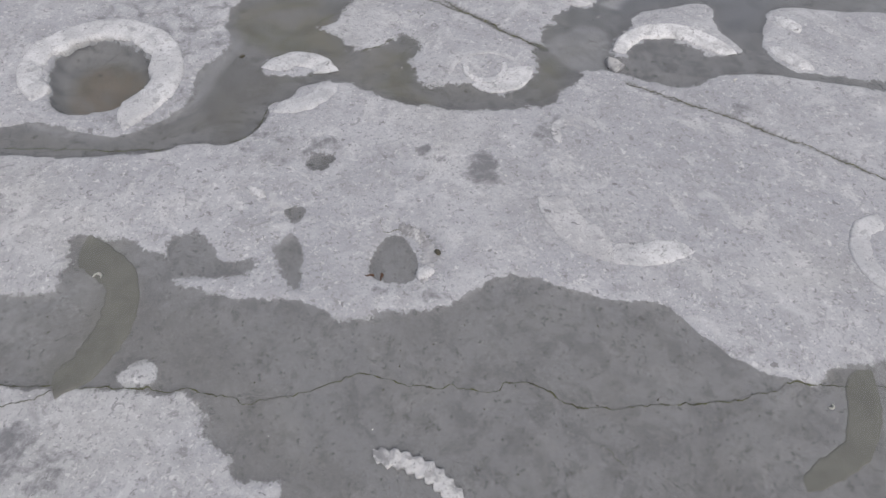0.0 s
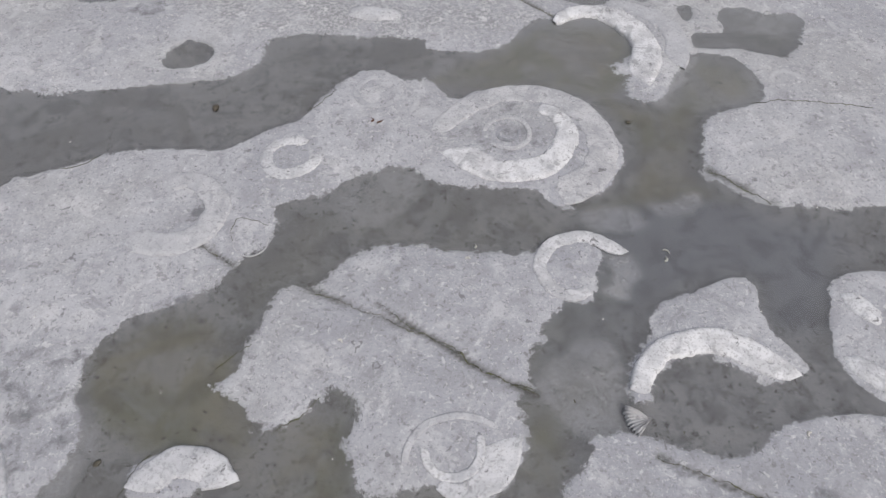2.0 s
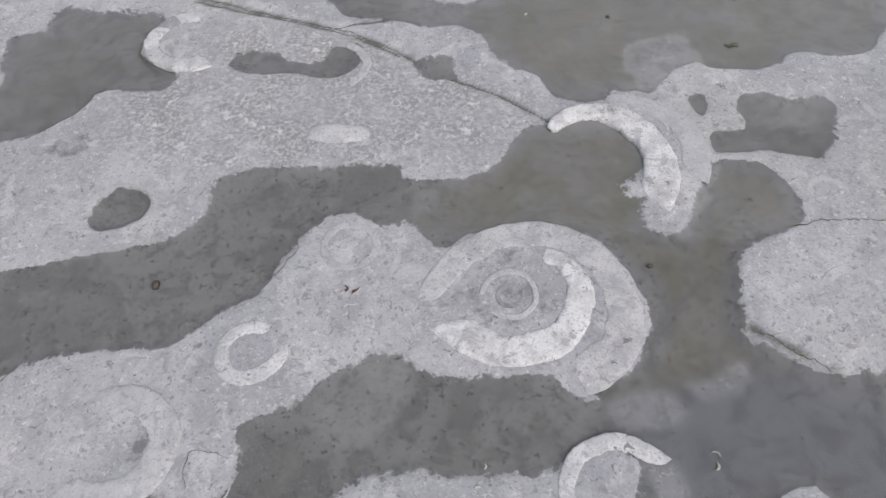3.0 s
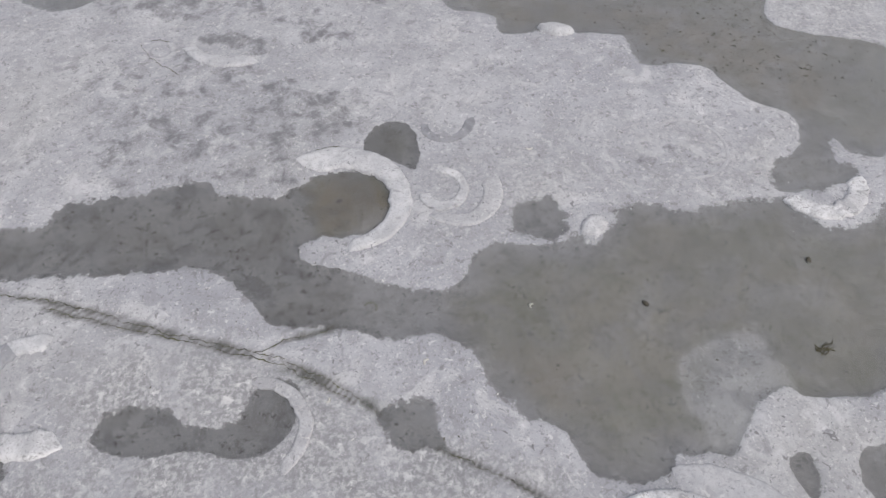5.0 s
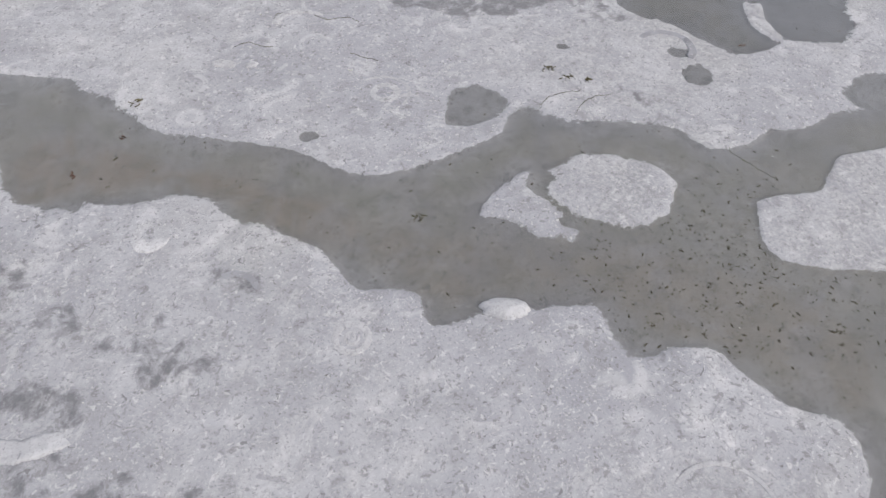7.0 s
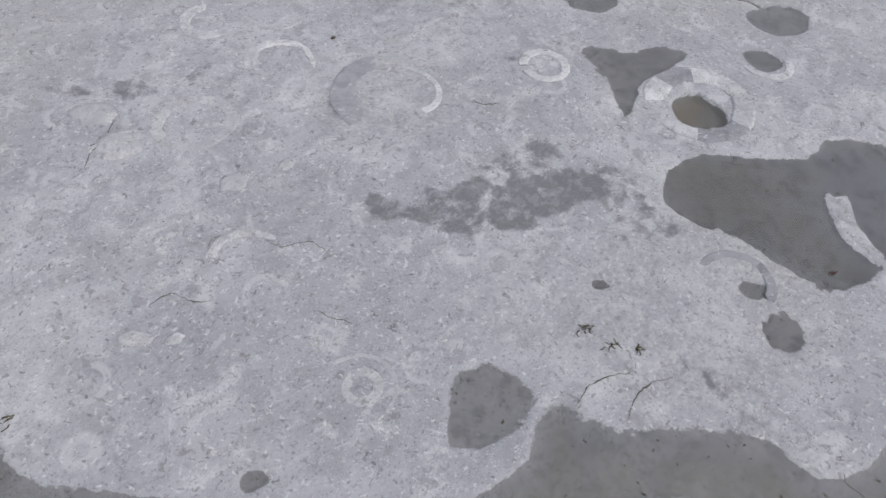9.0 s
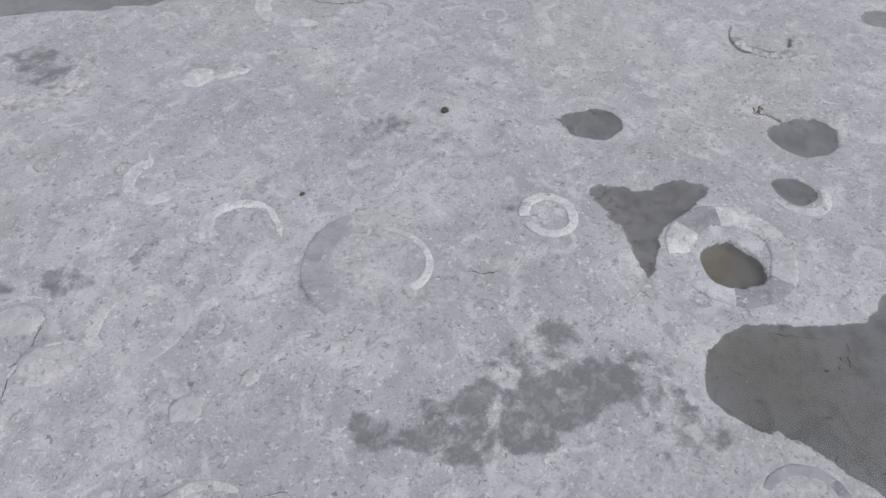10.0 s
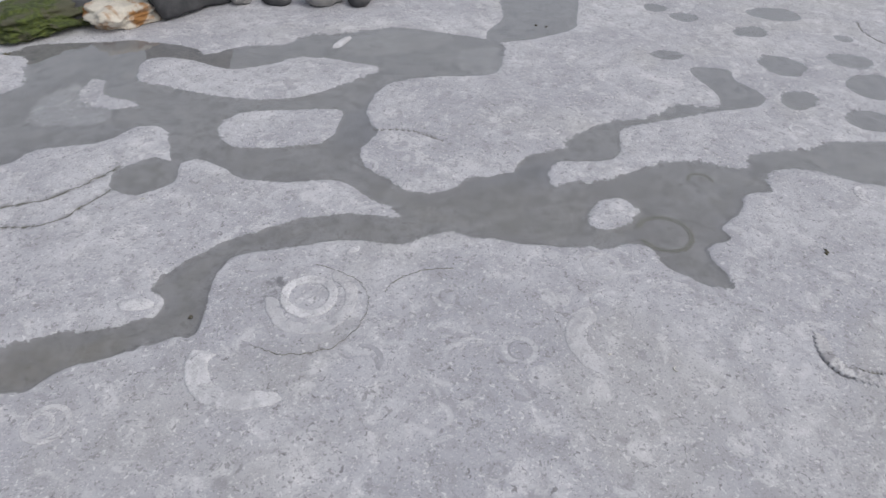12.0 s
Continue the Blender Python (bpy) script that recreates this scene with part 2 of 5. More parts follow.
GX, GY = steps(-1.7, 4.4, 0.01, 3.0, 0.025), steps(-0.2, 8.8, 0.01, 3.4, 0.02)
NX, NY = len(GX), len(GY)
XX, YY = np.meshgrid(GX, GY)
DIST = np.full(XX.shape, 0.2)  # distance to the shore: negative in the water
DEEP = np.full(XX.shape, 0.02)
SILT, DAMP, GROOVE_DARK = np.zeros(XX.shape), np.zeros(XX.shape), np.zeros(XX.shape)
GROOVE, SHELF_GLARE, RUST, COOL, CRUST = np.zeros(XX.shape), np.zeros(XX.shape), np.zeros(XX.shape), np.zeros(XX.shape), np.zeros(XX.shape)
OWNER, NEAREST = np.full(XX.shape, -1), np.full(XX.shape, 9.0)
POOLS = []


def lattice(x, y, seed):
    """Smooth noise in -1..1."""
    ix, iy = np.floor(x).astype(np.int64), np.floor(y).astype(np.int64)
    fx, fy = x - ix, y - iy
    fx, fy = fx * fx * (3 - 2 * fx), fy * fy * (3 - 2 * fy)

    def corner(i, j):
        k = (i * 374761393 + j * 668265263 + seed * 982451653) & 0xFFFFFFFF
        k = ((k ^ (k >> 13)) * 1274126177) & 0xFFFFFFFF
        return ((k ^ (k >> 16)) & 0xFFFF) / 32767.5 - 1

    top = corner(ix, iy) * (1 - fx) + corner(ix + 1, iy) * fx
    low = corner(ix, iy + 1) * (1 - fx) + corner(ix + 1, iy + 1) * fx
    return top * (1 - fy) + low * fy


def fbm(x, y, scale, seed, octaves=3):
    total = 0
    for k in range(octaves):
        f = scale * 2**k
        total = total + lattice(x * f + 17.3 * k, y * f - 9.1 * k, seed + k) / 2**k
    return total


def rounded(points, closed=True, fine=4):
    """A Catmull-Rom line through the points."""
    p = np.array(points, float)
    n = len(p)
    idx = np.arange(n if closed else n - 1)
    pick = (lambda k: p[k % n]) if closed else (lambda k: p[np.clip(k, 0, n - 1)])
    a, b, c, d = pick(idx - 1), pick(idx), pick(idx + 1), pick(idx + 2)
    out = []
    for s in np.arange(fine) / fine:
        out.append(0.5 * (2 * b + (c - a) * s + (2 * a - 5 * b + 4 * c - d) * s * s + (3 * b - a - 3 * c + d) * s**3))
    line = np.stack(out, 1).reshape(-1, 2)
    return line if closed else np.vstack([line, p[-1:]])


def near(line, margin):
    """The part of the sheet round a line."""
    (x0, y0), (x1, y1) = line.min(0) - margin, line.max(0) + margin
    i0, i1 = np.searchsorted(GX, (x0, x1))
    j0, j1 = np.searchsorted(GY, (y0, y1))
    return slice(j0, j1), slice(i0, i1)


def to_line(line, x, y, closed):
    best = np.full(x.shape, 9.0)
    inside = np.zeros(x.shape, bool)
    ends = np.roll(line, -1, 0) if closed else line[1:]
    for (ax, ay), (bx, by) in zip(line, ends):
        ux, uy = bx - ax, by - ay
        s = np.clip(((x - ax) * ux + (y - ay) * uy) / (ux * ux + uy * uy + 1e-12), 0, 1)
        np.minimum(best, (x - ax - s * ux) ** 2 + (y - ay - s * uy) ** 2, out=best)
        if closed and ay != by:
            inside ^= ((ay > y) != (by > y)) & (x < ax + (y - ay) * ux / (by - ay))
    best = np.sqrt(best)
    return np.where(inside, -best, best) if closed else best


def smooth(a, b, v):
    s = np.clip((v - a) / (b - a), 0, 1)
    return s * s * (3 - 2 * s)


def flood(line, depth, silty):
    part = near(line, 0.16)
    d = to_line(line, XX[part], YY[part], True)
    inner = smooth(0.02, -0.04, d)
    DEEP[part] = DEEP[part] * (1 - inner) + depth * inner
    SILT[part] = np.maximum(SILT[part], silty * smooth(0.0, -0.09, d))
    DIST[part] = np.minimum(DIST[part], d)
    mine = d < NEAREST[part]
    OWNER[part] = np.where(mine, len(POOLS), OWNER[part])
    NEAREST[part] = np.minimum(NEAREST[part], d)
    POOLS.append(depth)


def channel(points, depth=0.025, silty=0.0):
    flood(rounded(points), depth, silty)


def pond(x, y, rx, ry, turn=0, depth=0.02, silty=0.0):
    a, c, s = np.linspace(0, 2 * math.pi, 40, endpoint=False), math.cos(radians(turn)), math.sin(radians(turn))
    k = 1 + 0.09 * np.sin(2 * a + x * 9) + 0.05 * np.sin(3 * a + y * 7)
    u, v = rx * k * np.cos(a), ry * k * np.sin(a)
    flood(np.stack([x + u * c - v * s, y + u * s + v * c], 1), depth, silty)


def island(points):
    line = rounded(points)
    part = near(line, 0.16)
    DIST[part] = np.maximum(DIST[part], -to_line(line, XX[part], YY[part], True))


def patch(field, points, strength, soft=0.035):
    line = rounded(points)
    part = near(line, 0.16)
    d = to_line(line, XX[part], YY[part], True)
    field[part] = np.maximum(field[part], strength * smooth(soft, -soft, d + 0.02 * fbm(XX[part], YY[part], 12, 5)))


def silt(points, strength):
    patch(SILT, points, strength, 0.05)


def brown(points, strength):
    """Brown silt."""
    patch(SILT, points, min(1.0, strength + 0.2), 0.05)
    patch(RUST, points, strength, 0.05)


def clay(points, strength):
    """Fine blue-grey mud."""
    patch(COOL, points, strength, 0.07)


def crust(points, strength):
    """Pitted, crumbly rock."""
    patch(CRUST, points, strength, 0.07)


def damp(points, strength):
    patch(DAMP, points, strength, 0.025)


def shelf_or_glare(points, dryness):
    """Rock that the water barely covers; also pales a bed for reflected sky."""
    patch(SHELF_GLARE, points, dryness, 0.02)


def shoal(points, rise):
    line = rounded(points)
    part = near(line, 0.16)
    d = smooth(0.03, -0.05, to_line(line, XX[part], YY[part], True))
    DEEP[part] *= 1 - rise * d
    SILT[part] *= 1 - d


DARK_LINES = []


# draws cracks and grooves, and lines of shade under banks
def crack(points, width):
    line = rounded(points, False)
    if width < 0.01:
        DARK_LINES.append((line, width))
        return
    DARK_LINES.append((line, 0.0045))
    part = near(line, 0.16)
    d = to_line(line, XX[part], YY[part], False) + 0.004 * fbm(XX[part], YY[part], 30, 8)
    cut = np.exp(-((d / width) ** 2))
    GROOVE[part] = np.maximum(GROOVE[part], 0.008 * cut)
    # darker colour along the middle of the groove
    GROOVE_DARK[part] = np.maximum(GROOVE_DARK[part], 0.95 * np.exp(-((d / (0.48 * width)) ** 2)) * smooth(-1.5, 0.0, fbm(XX[part], YY[part], 14, 9)))


# channels and ponds
channel([(-1.11, 0.46), (-1.01, 0.49), (-0.89, 0.50), (-0.88, 0.55), (-0.90, 0.66), (-0.83, 0.68), (-0.74, 0.66), (-0.71, 0.64), (-0.65, 0.63), (-0.62, 0.57), (-0.59, 0.54), (-0.47, 0.52), (-0.41, 0.51), (-0.29, 0.51), (-0.19, 0.47), (-0.08, 0.49), (0.08, 0.52), (0.16, 0.59), (0.22, 0.61), (0.36, 0.59), (0.47, 0.56), (0.60, 0.55), (0.67, 0.48), (0.75, 0.41), (0.84, 0.37), (0.92, 0.36), (0.98, 0.40), (1.10, 0.41), (1.29, 0.42), (1.11, 0.02), (-0.17, -0.03), (-0.26, 0.07), (-0.35, 0.08), (-0.38, 0.14), (-0.43, 0.17), (-0.45, 0.22), (-0.51, 0.26), (-0.56, 0.26), (-0.66, 0.27), (-0.75, 0.26), (-0.91, 0.26), (-1.02, 0.26)], 0.02, 0.1)
channel([(-0.62, 0.58), (-0.65, 0.65), (-0.63, 0.70), (-0.59, 0.71), (-0.54, 0.66), (-0.49, 0.62), (-0.43, 0.64), (-0.42, 0.59), (-0.48, 0.57), (-0.57, 0.57)], 0.012)
channel([(-0.39, 0.67), (-0.36, 0.70), (-0.32, 0.69), (-0.30, 0.62), (-0.30, 0.55), (-0.33, 0.56), (-0.36, 0.61)], 0.012)
island([(-0.67, 0.30), (-0.65, 0.32), (-0.60, 0.33), (-0.58, 0.30), (-0.59, 0.28), (-0.65, 0.28)])
channel([(-0.81, 0.99), (-0.76, 1.11), (-0.74, 1.24), (-0.75, 1.37), (-0.71, 1.43), (-0.68, 1.52), (-0.72, 1.61), (-0.71, 1.71), (-0.65, 1.81), (-0.53, 1.85), (-0.44, 1.90), (-0.38, 1.98), (-0.30, 2.06), (-0.30, 2.17), (-0.19, 2.20), (-0.04, 2.29), (0.10, 2.30), (0.18, 2.24), (0.32, 2.21), (0.46, 2.19), (0.53, 2.13), (0.66, 2.17), (0.75, 2.28), (0.69, 1.97), (0.68, 1.81), (0.70, 1.76), (0.62, 1.62), (0.60, 1.53), (0.49, 1.45), (0.48, 1.40), (0.42, 1.34), (0.38, 1.28), (0.25, 1.24), (0.12, 1.23), (-0.01, 1.23), (-0.15, 1.27), (-0.29, 1.33), (-0.38, 1.31), (-0.45, 1.23), (-0.49, 1.22), (-0.52, 1.15), (-0.53, 1.09), (-0.59, 1.05), (-0.72, 1.02)], 0.03, 0.2)
channel([(-1.50, 1.16), (-1.35, 1.08), (-1.26, 1.06), (-1.15, 1.09), (-0.95, 1.04), (-0.83, 1.09), (-0.74, 1.18), (-0.61, 1.27), (-0.49, 1.18), (-0.52, 1.08), (-0.59, 1.03), (-0.69, 1.04), (-0.76, 0.99), (-0.90, 0.97), (-1.08, 0.95), (-1.21, 0.96), (-1.39, 0.94)], 0.03, 0.3)
channel([(0.70, 2.17), (0.75, 2.28), (0.84, 2.47), (1.03, 2.46), (0.98, 2.21), (1.12, 2.12), (1.24, 2.09), (1.55, 2.08), (1.88, 2.07), (1.74, 1.81), (1.44, 1.84), (1.30, 1.86), (1.20, 1.81), (1.14, 1.63), (1.19, 1.50), (1.28, 1.48), (1.56, 1.49), (1.53, 1.41), (1.26, 1.44), (1.08, 1.46), (0.92, 1.44), (0.86, 1.39), (0.76, 1.38), (0.68, 1.40), (0.58, 1.45), (0.48, 1.44), (0.43, 1.53), (0.39, 1.61), (0.40, 1.68), (0.51, 1.80), (0.59, 1.86), (0.59, 2.00)], 0.025, 0.0)
island([(-0.36, 1.64), (-0.32, 1.72), (-0.30, 1.79), (-0.25, 1.87), (-0.17, 1.88), (-0.11, 1.96), (0.03, 2.01), (0.16, 1.99), (0.42, 1.97), (0.49, 2.01), (0.585, 1.99), (0.61, 1.95), (0.60, 1.91), (0.58, 1.86), (0.56, 1.81), (0.49, 1.80), (0.42, 1.72), (0.38, 1.65), (0.38, 1.57), (0.33, 1.54), (0.34, 1.45), (0.33, 1.39), (0.26, 1.33), (0.19, 1.31), (0.11, 1.35), (-0.01, 1.34), (-0.06, 1.37), (-0.07, 1.45), (-0.04, 1.52), (-0.05, 1.57), (-0.10, 1.59), (-0.15, 1.57), (-0.18, 1.53), (-0.24, 1.49), (-0.30, 1.51), (-0.33, 1.57), (-0.40, 1.61)])
island([(0.60, 1.52), (0.61, 1.61), (0.68, 1.69), (0.70, 1.76), (0.81, 1.81), (0.98, 1.85), (1.00, 1.70), (1.05, 1.59), (1.01, 1.57), (0.94, 1.55), (0.89, 1.58), (0.82, 1.63), (0.73, 1.62), (0.67, 1.58), (0.64, 1.52)])
island([(1.20, 1.81), (1.30, 1.86), (1.44, 1.85), (1.74, 1.81), (1.56, 1.49), (1.28, 1.48), (1.19, 1.50), (1.13, 1.62), (1.19, 1.73)])
island([(-0.55, 1.39), (-0.53, 1.44), (-0.44, 1.47), (-0.39, 1.45), (-0.33, 1.39), (-0.38, 1.37), (-0.43, 1.35), (-0.53, 1.36)])
island([(-0.49, 1.19), (-0.46, 1.22), (-0.42, 1.24), (-0.42, 1.29), (-0.37, 1.32), (-0.33, 1.34), (-0.31, 1.31), (-0.32, 1.26), (-0.36, 1.22), (-0.41, 1.18)])
channel([(-1.14, 2.35), (-0.98, 2.35), (-0.87, 2.39), (-0.79, 2.42), (-0.62, 2.42), (-0.50, 2.41), (-0.40, 2.46), (-0.27, 2.53), (-0.23, 2.58), (-0.15, 2.68), (-0.08, 2.76), (0.00, 2.77), (0.09, 2.71), (0.16, 2.71), (0.21, 2.62), (0.26, 2.60), (0.34, 2.65), (0.52, 2.64), (0.62, 2.72), (0.67, 2.97), (0.62, 3.05), (0.53, 3.00), (0.45, 2.89), (0.28, 2.85), (0.17, 2.88), (0.14, 2.94), (-0.07, 2.96), (-0.26, 2.98), (-0.37, 2.98), (-0.42, 2.92), (-0.44, 2.81), (-0.60, 2.74), (-0.84, 2.72), (-1.08, 2.70), (-1.26, 2.70)], 0.025, 0.1)
channel([(0.50, 2.63), (0.66, 2.59), (0.73, 2.48), (0.76, 2.33), (0.73, 2.24), (0.65, 2.18), (0.54, 2.15), (0.62, 2.07), (0.93, 2.10), (1.13, 2.10), (0.99, 2.22), (0.99, 2.30), (1.03, 2.41), (1.09, 2.49), (1.25, 2.54), (1.29, 2.60), (1.30, 2.66), (1.25, 2.77), (1.11, 2.81), (1.03, 2.72), (0.93, 2.57), (0.83, 2.60), (0.84, 2.69), (0.80, 2.75), (0.89, 2.82), (0.92, 2.90), (0.91, 2.98), (0.82, 3.03), (0.70, 3.02), (0.63, 3.00), (0.54, 2.98), (0.45, 2.84)], 0.03, 0.75)
island([(0.96, 2.70), (0.93, 2.57), (0.84, 2.60), (0.84, 2.69), (0.90, 2.76)])
channel([(1.27, 3.04), (1.35, 3.08), (1.44, 3.04), (1.58, 2.99), (1.44, 2.77), (1.28, 2.83), (1.14, 2.83), (1.12, 2.88), (1.15, 2.92), (1.26, 2.92)], 0.018, 0.2)
channel([(1.13, 3.09), (1.18, 3.09), (1.16, 3.01), (1.13, 3.00), (1.12, 3.05)], 0.012)
channel([(-1.17, 4.32), (-0.95, 4.28), (-0.87, 4.21), (-0.77, 4.16), (-0.67, 4.16), (-0.58, 4.16), (-0.51, 4.22), (-0.35, 4.22), (-0.15, 4.22), (-0.08, 4.17), (0.07, 4.12), (0.14, 4.15), (0.24, 4.18), (0.37, 4.14), (0.42, 4.04), (0.40, 3.95), (0.32, 3.92), (0.18, 3.94), (0.12, 3.92), (0.13, 3.87), (0.25, 3.81), (0.34, 3.74), (0.49, 3.70), (0.59, 3.79), (0.69, 3.79), (0.80, 3.77), (0.91, 3.77), (0.78, 3.42), (0.62, 3.30), (0.56, 3.38), (0.51, 3.48), (0.47, 3.54), (0.41, 3.58), (0.32, 3.58), (0.24, 3.62), (0.16, 3.66), (0.04, 3.69), (-0.01, 3.77), (-0.10, 3.88), (-0.24, 3.93), (-0.34, 3.93), (-0.56, 3.97), (-0.74, 4.00), (-0.91, 4.05), (-1.12, 4.09)], 0.025, 0.1)
channel([(0.53, 3.72), (0.64, 3.82), (0.80, 3.77), (0.95, 3.77), (1.03, 3.85), (1.11, 3.87), (1.20, 3.81), (1.37, 3.81), (1.52, 3.78), (1.55, 3.71), (1.63, 3.65), (1.81, 3.69), (2.12, 3.65), (1.83, 3.22), (1.56, 3.25), (1.49, 3.20), (1.38, 3.18), (1.26, 3.21), (1.21, 3.25), (1.11, 3.22), (1.05, 3.16), (1.01, 3.12), (0.90, 3.16), (0.84, 3.12), (0.74, 3.13), (0.68, 3.18), (0.66, 3.26), (0.60, 3.32), (0.51, 3.48)], 0.03, 0.75)
shoal([(1.03, 3.41), (1.19, 3.40), (1.23, 3.33), (1.21, 3.25), (1.11, 3.22), (1.05, 3.16), (1.02, 3.20), (0.96, 3.25)], 0.55)
channel([(0.72, 3.90), (0.77, 3.94), (0.85, 3.93), (0.87, 3.86), (0.84, 3.80), (0.76, 3.80), (0.71, 3.84)], 0.015)
channel([(0.35, 4.27), (0.40, 4.33), (0.46, 4.35), (0.51, 4.32), (0.52, 4.22), (0.50, 4.16), (0.48, 4.14), (0.43, 4.19), (0.37, 4.23)], 0.02, 0.4)
channel([(0.24, 3.41), (0.31, 3.42), (0.38, 3.41), (0.38, 3.29), (0.36, 3.29), (0.30, 3.30), (0.26, 3.34)], 0.012)
channel([(-0.38, 3.47), (-0.36, 3.54), (-0.29, 3.55), (-0.23, 3.53), (-0.17, 3.47), (-0.07, 3.46), (0.00, 3.53), (0.07, 3.52), (0.08, 3.46), (0.04, 3.39), (-0.04, 3.36), (-0.17, 3.40), (-0.30, 3.42)], 0.01)
channel([(-1.08, 3.90), (-0.88, 3.86), (-0.78, 3.86), (-0.68, 3.83), (-0.66, 3.77), (-0.68, 3.71), (-0.71, 3.64), (-0.70, 3.58), (-0.65, 3.51), (-0.60, 3.48), (-0.59, 3.41), (-0.66, 3.39), (-0.80, 3.42), (-0.97, 3.43)], 0.04, 0.3)
channel([(-1.26, 3.36), (-1.18, 3.50), (-1.21, 3.69), (-1.17, 3.77), (-0.75, 3.79), (-0.72, 3.68), (-0.72, 3.61), (-0.59, 3.52), (-0.58, 3.42), (-0.81, 3.45), (-0.87, 3.35), (-0.92, 3.30), (-1.04, 3.23), (-1.16, 3.24)], 0.03, 0.4)
channel([(-1.21, 1.31), (-1.22, 1.40), (-1.18, 1.48), (-1.09, 1.50), (-1.00, 1.47), (-0.92, 1.40), (-0.89, 1.30), (-0.91, 1.23), (-0.96, 1.17), (-1.04, 1.14), (-1.11, 1.14), (-1.17, 1.21)], 0.30, 0.3)
channel([(-0.13, 0.64), (-0.11, 0.71), (-0.07, 0.73), (-0.02, 0.67), (-0.01, 0.61), (-0.02, 0.59), (-0.06, 0.58), (-0.12, 0.59)], 0.01)
channel([(1.25, 8.58), (1.01, 8.70), (0.62, 8.90), (0.61, 8.65), (0.99, 8.52), (1.20, 8.43)], 0.025, 0.3)
channel([(-1.23, 2.71), (-1.42, 2.75), (-1.65, 2.72), (-1.90, 2.67), (-1.69, 2.19), (-1.26, 2.25), (-1.09, 2.34)], 0.025, 0.1)
pond(-0.30, 0.98, 0.045, 0.027, 29, 0.006)
pond(-0.35, 0.79, 0.023, 0.027, 2, 0.006)
channel([(0.21, 5.95), (-0.01, 6.19), (-0.25, 6.28), (-0.55, 6.37), (-0.84, 6.45), (-0.79, 6.11), (-0.25, 5.95), (-0.13, 5.86), (-0.07, 5.72), (0.06, 5.51), (0.16, 5.50)], 0.02, 0.5)
pond(-0.68, 2.89, 0.080, 0.076, -7, 0.14, 0.1)
channel([(-0.21, 5.55), (-0.02, 5.49), (0.13, 5.50), (0.27, 5.44), (0.41, 5.42), (0.48, 5.37), (0.55, 5.24), (0.61, 5.21), (0.69, 5.13), (0.75, 5.02), (0.78, 4.93), (0.82, 4.89), (0.91, 4.85), (0.93, 4.77), (0.93, 4.72), (1.00, 4.70), (1.10, 4.71), (1.16, 4.69), (1.29, 4.95), (1.22, 5.00), (1.22, 5.03), (1.35, 5.11), (1.43, 5.13), (1.46, 5.07), (1.59, 5.28), (1.57, 5.40), (1.49, 5.39), (1.43, 5.32), (1.32, 5.30), (1.14, 5.28), (1.00, 5.28), (0.89, 5.34), (0.80, 5.46), (0.68, 5.56), (0.51, 5.65), (0.38, 5.74), (0.34, 5.82), (0.27, 5.94), (0.18, 6.05), (0.15, 6.12), (-0.02, 6.20), (-0.27, 6.31)], 0.025, 0.6)
channel([(1.13, 4.70), (1.19, 4.67), (1.35, 4.62), (1.36, 4.56), (1.35, 4.49), (1.38, 4.44), (1.48, 4.42), (1.57, 4.38), (1.59, 4.31), (1.63, 4.20), (1.72, 4.11), (1.78, 4.01), (2.02, 3.91), (3.21, 4.82), (2.72, 4.94), (2.58, 4.98), (2.42, 4.96), (2.28, 4.99), (2.13, 4.96), (2.03, 5.00), (1.98, 5.11), (1.83, 5.22), (1.66, 5.28), (1.58, 5.33), (1.41, 5.09), (1.26, 4.96)], 0.028, 0.55)
island([(1.49, 5.11), (1.58, 5.12), (1.67, 5.11), (1.76, 5.05), (1.82, 5.00), (1.83, 4.93), (1.82, 4.89), (1.74, 4.82), (1.66, 4.80), (1.56, 4.83), (1.53, 4.87), (1.48, 4.92), (1.45, 4.99), (1.45, 5.04), (1.49, 5.06)])
island([(1.22, 5.03), (1.30, 5.09), (1.36, 5.11), (1.39, 5.08), (1.40, 5.02), (1.43, 4.94), (1.41, 4.90), (1.45, 4.85), (1.40, 4.85), (1.33, 4.88), (1.31, 4.94), (1.24, 5.00)])
island([(2.00, 4.72), (2.05, 4.75), (2.20, 4.71), (2.32, 4.76), (2.48, 4.80), (2.98, 4.64), (2.50, 4.27), (2.16, 4.41), (1.99, 4.50), (1.93, 4.57), (1.94, 4.64)])
channel([(1.73, 4.13), (1.73, 4.06), (1.65, 3.95), (1.56, 3.92), (1.52, 3.86), (1.54, 3.81), (1.64, 3.79), (1.74, 3.81), (1.80, 3.83), (1.75, 3.89), (1.80, 3.97), (1.89, 3.98), (2.14, 3.97), (2.27, 4.14), (1.92, 4.22)], 0.02, 0.3)
channel([(1.28, 5.44), (1.35, 5.57), (1.43, 5.58), (1.50, 5.52), (1.51, 5.44), (1.46, 5.40), (1.39, 5.38), (1.34, 5.38), (1.29, 5.41)], 0.02)
pond(0.84, 5.53, 0.035, 0.031, -24, 0.012)
pond(2.23, 5.33, 0.056, 0.057, -3, 0.012)
pond(2.25, 5.47, 0.039, 0.030, -36, 0.01)
pond(1.86, 5.66, 0.034, 0.019, -23, 0.008)
channel([(2.23, 5.86), (2.33, 5.95), (2.45, 5.96), (2.62, 5.88), (2.78, 5.81), (2.88, 5.83), (2.78, 5.69), (2.70, 5.65), (2.64, 5.53), (2.64, 5.41), (2.65, 5.37), (2.46, 5.38), (2.38, 5.52), (2.32, 5.66), (2.23, 5.75)], 0.03, 0.35)
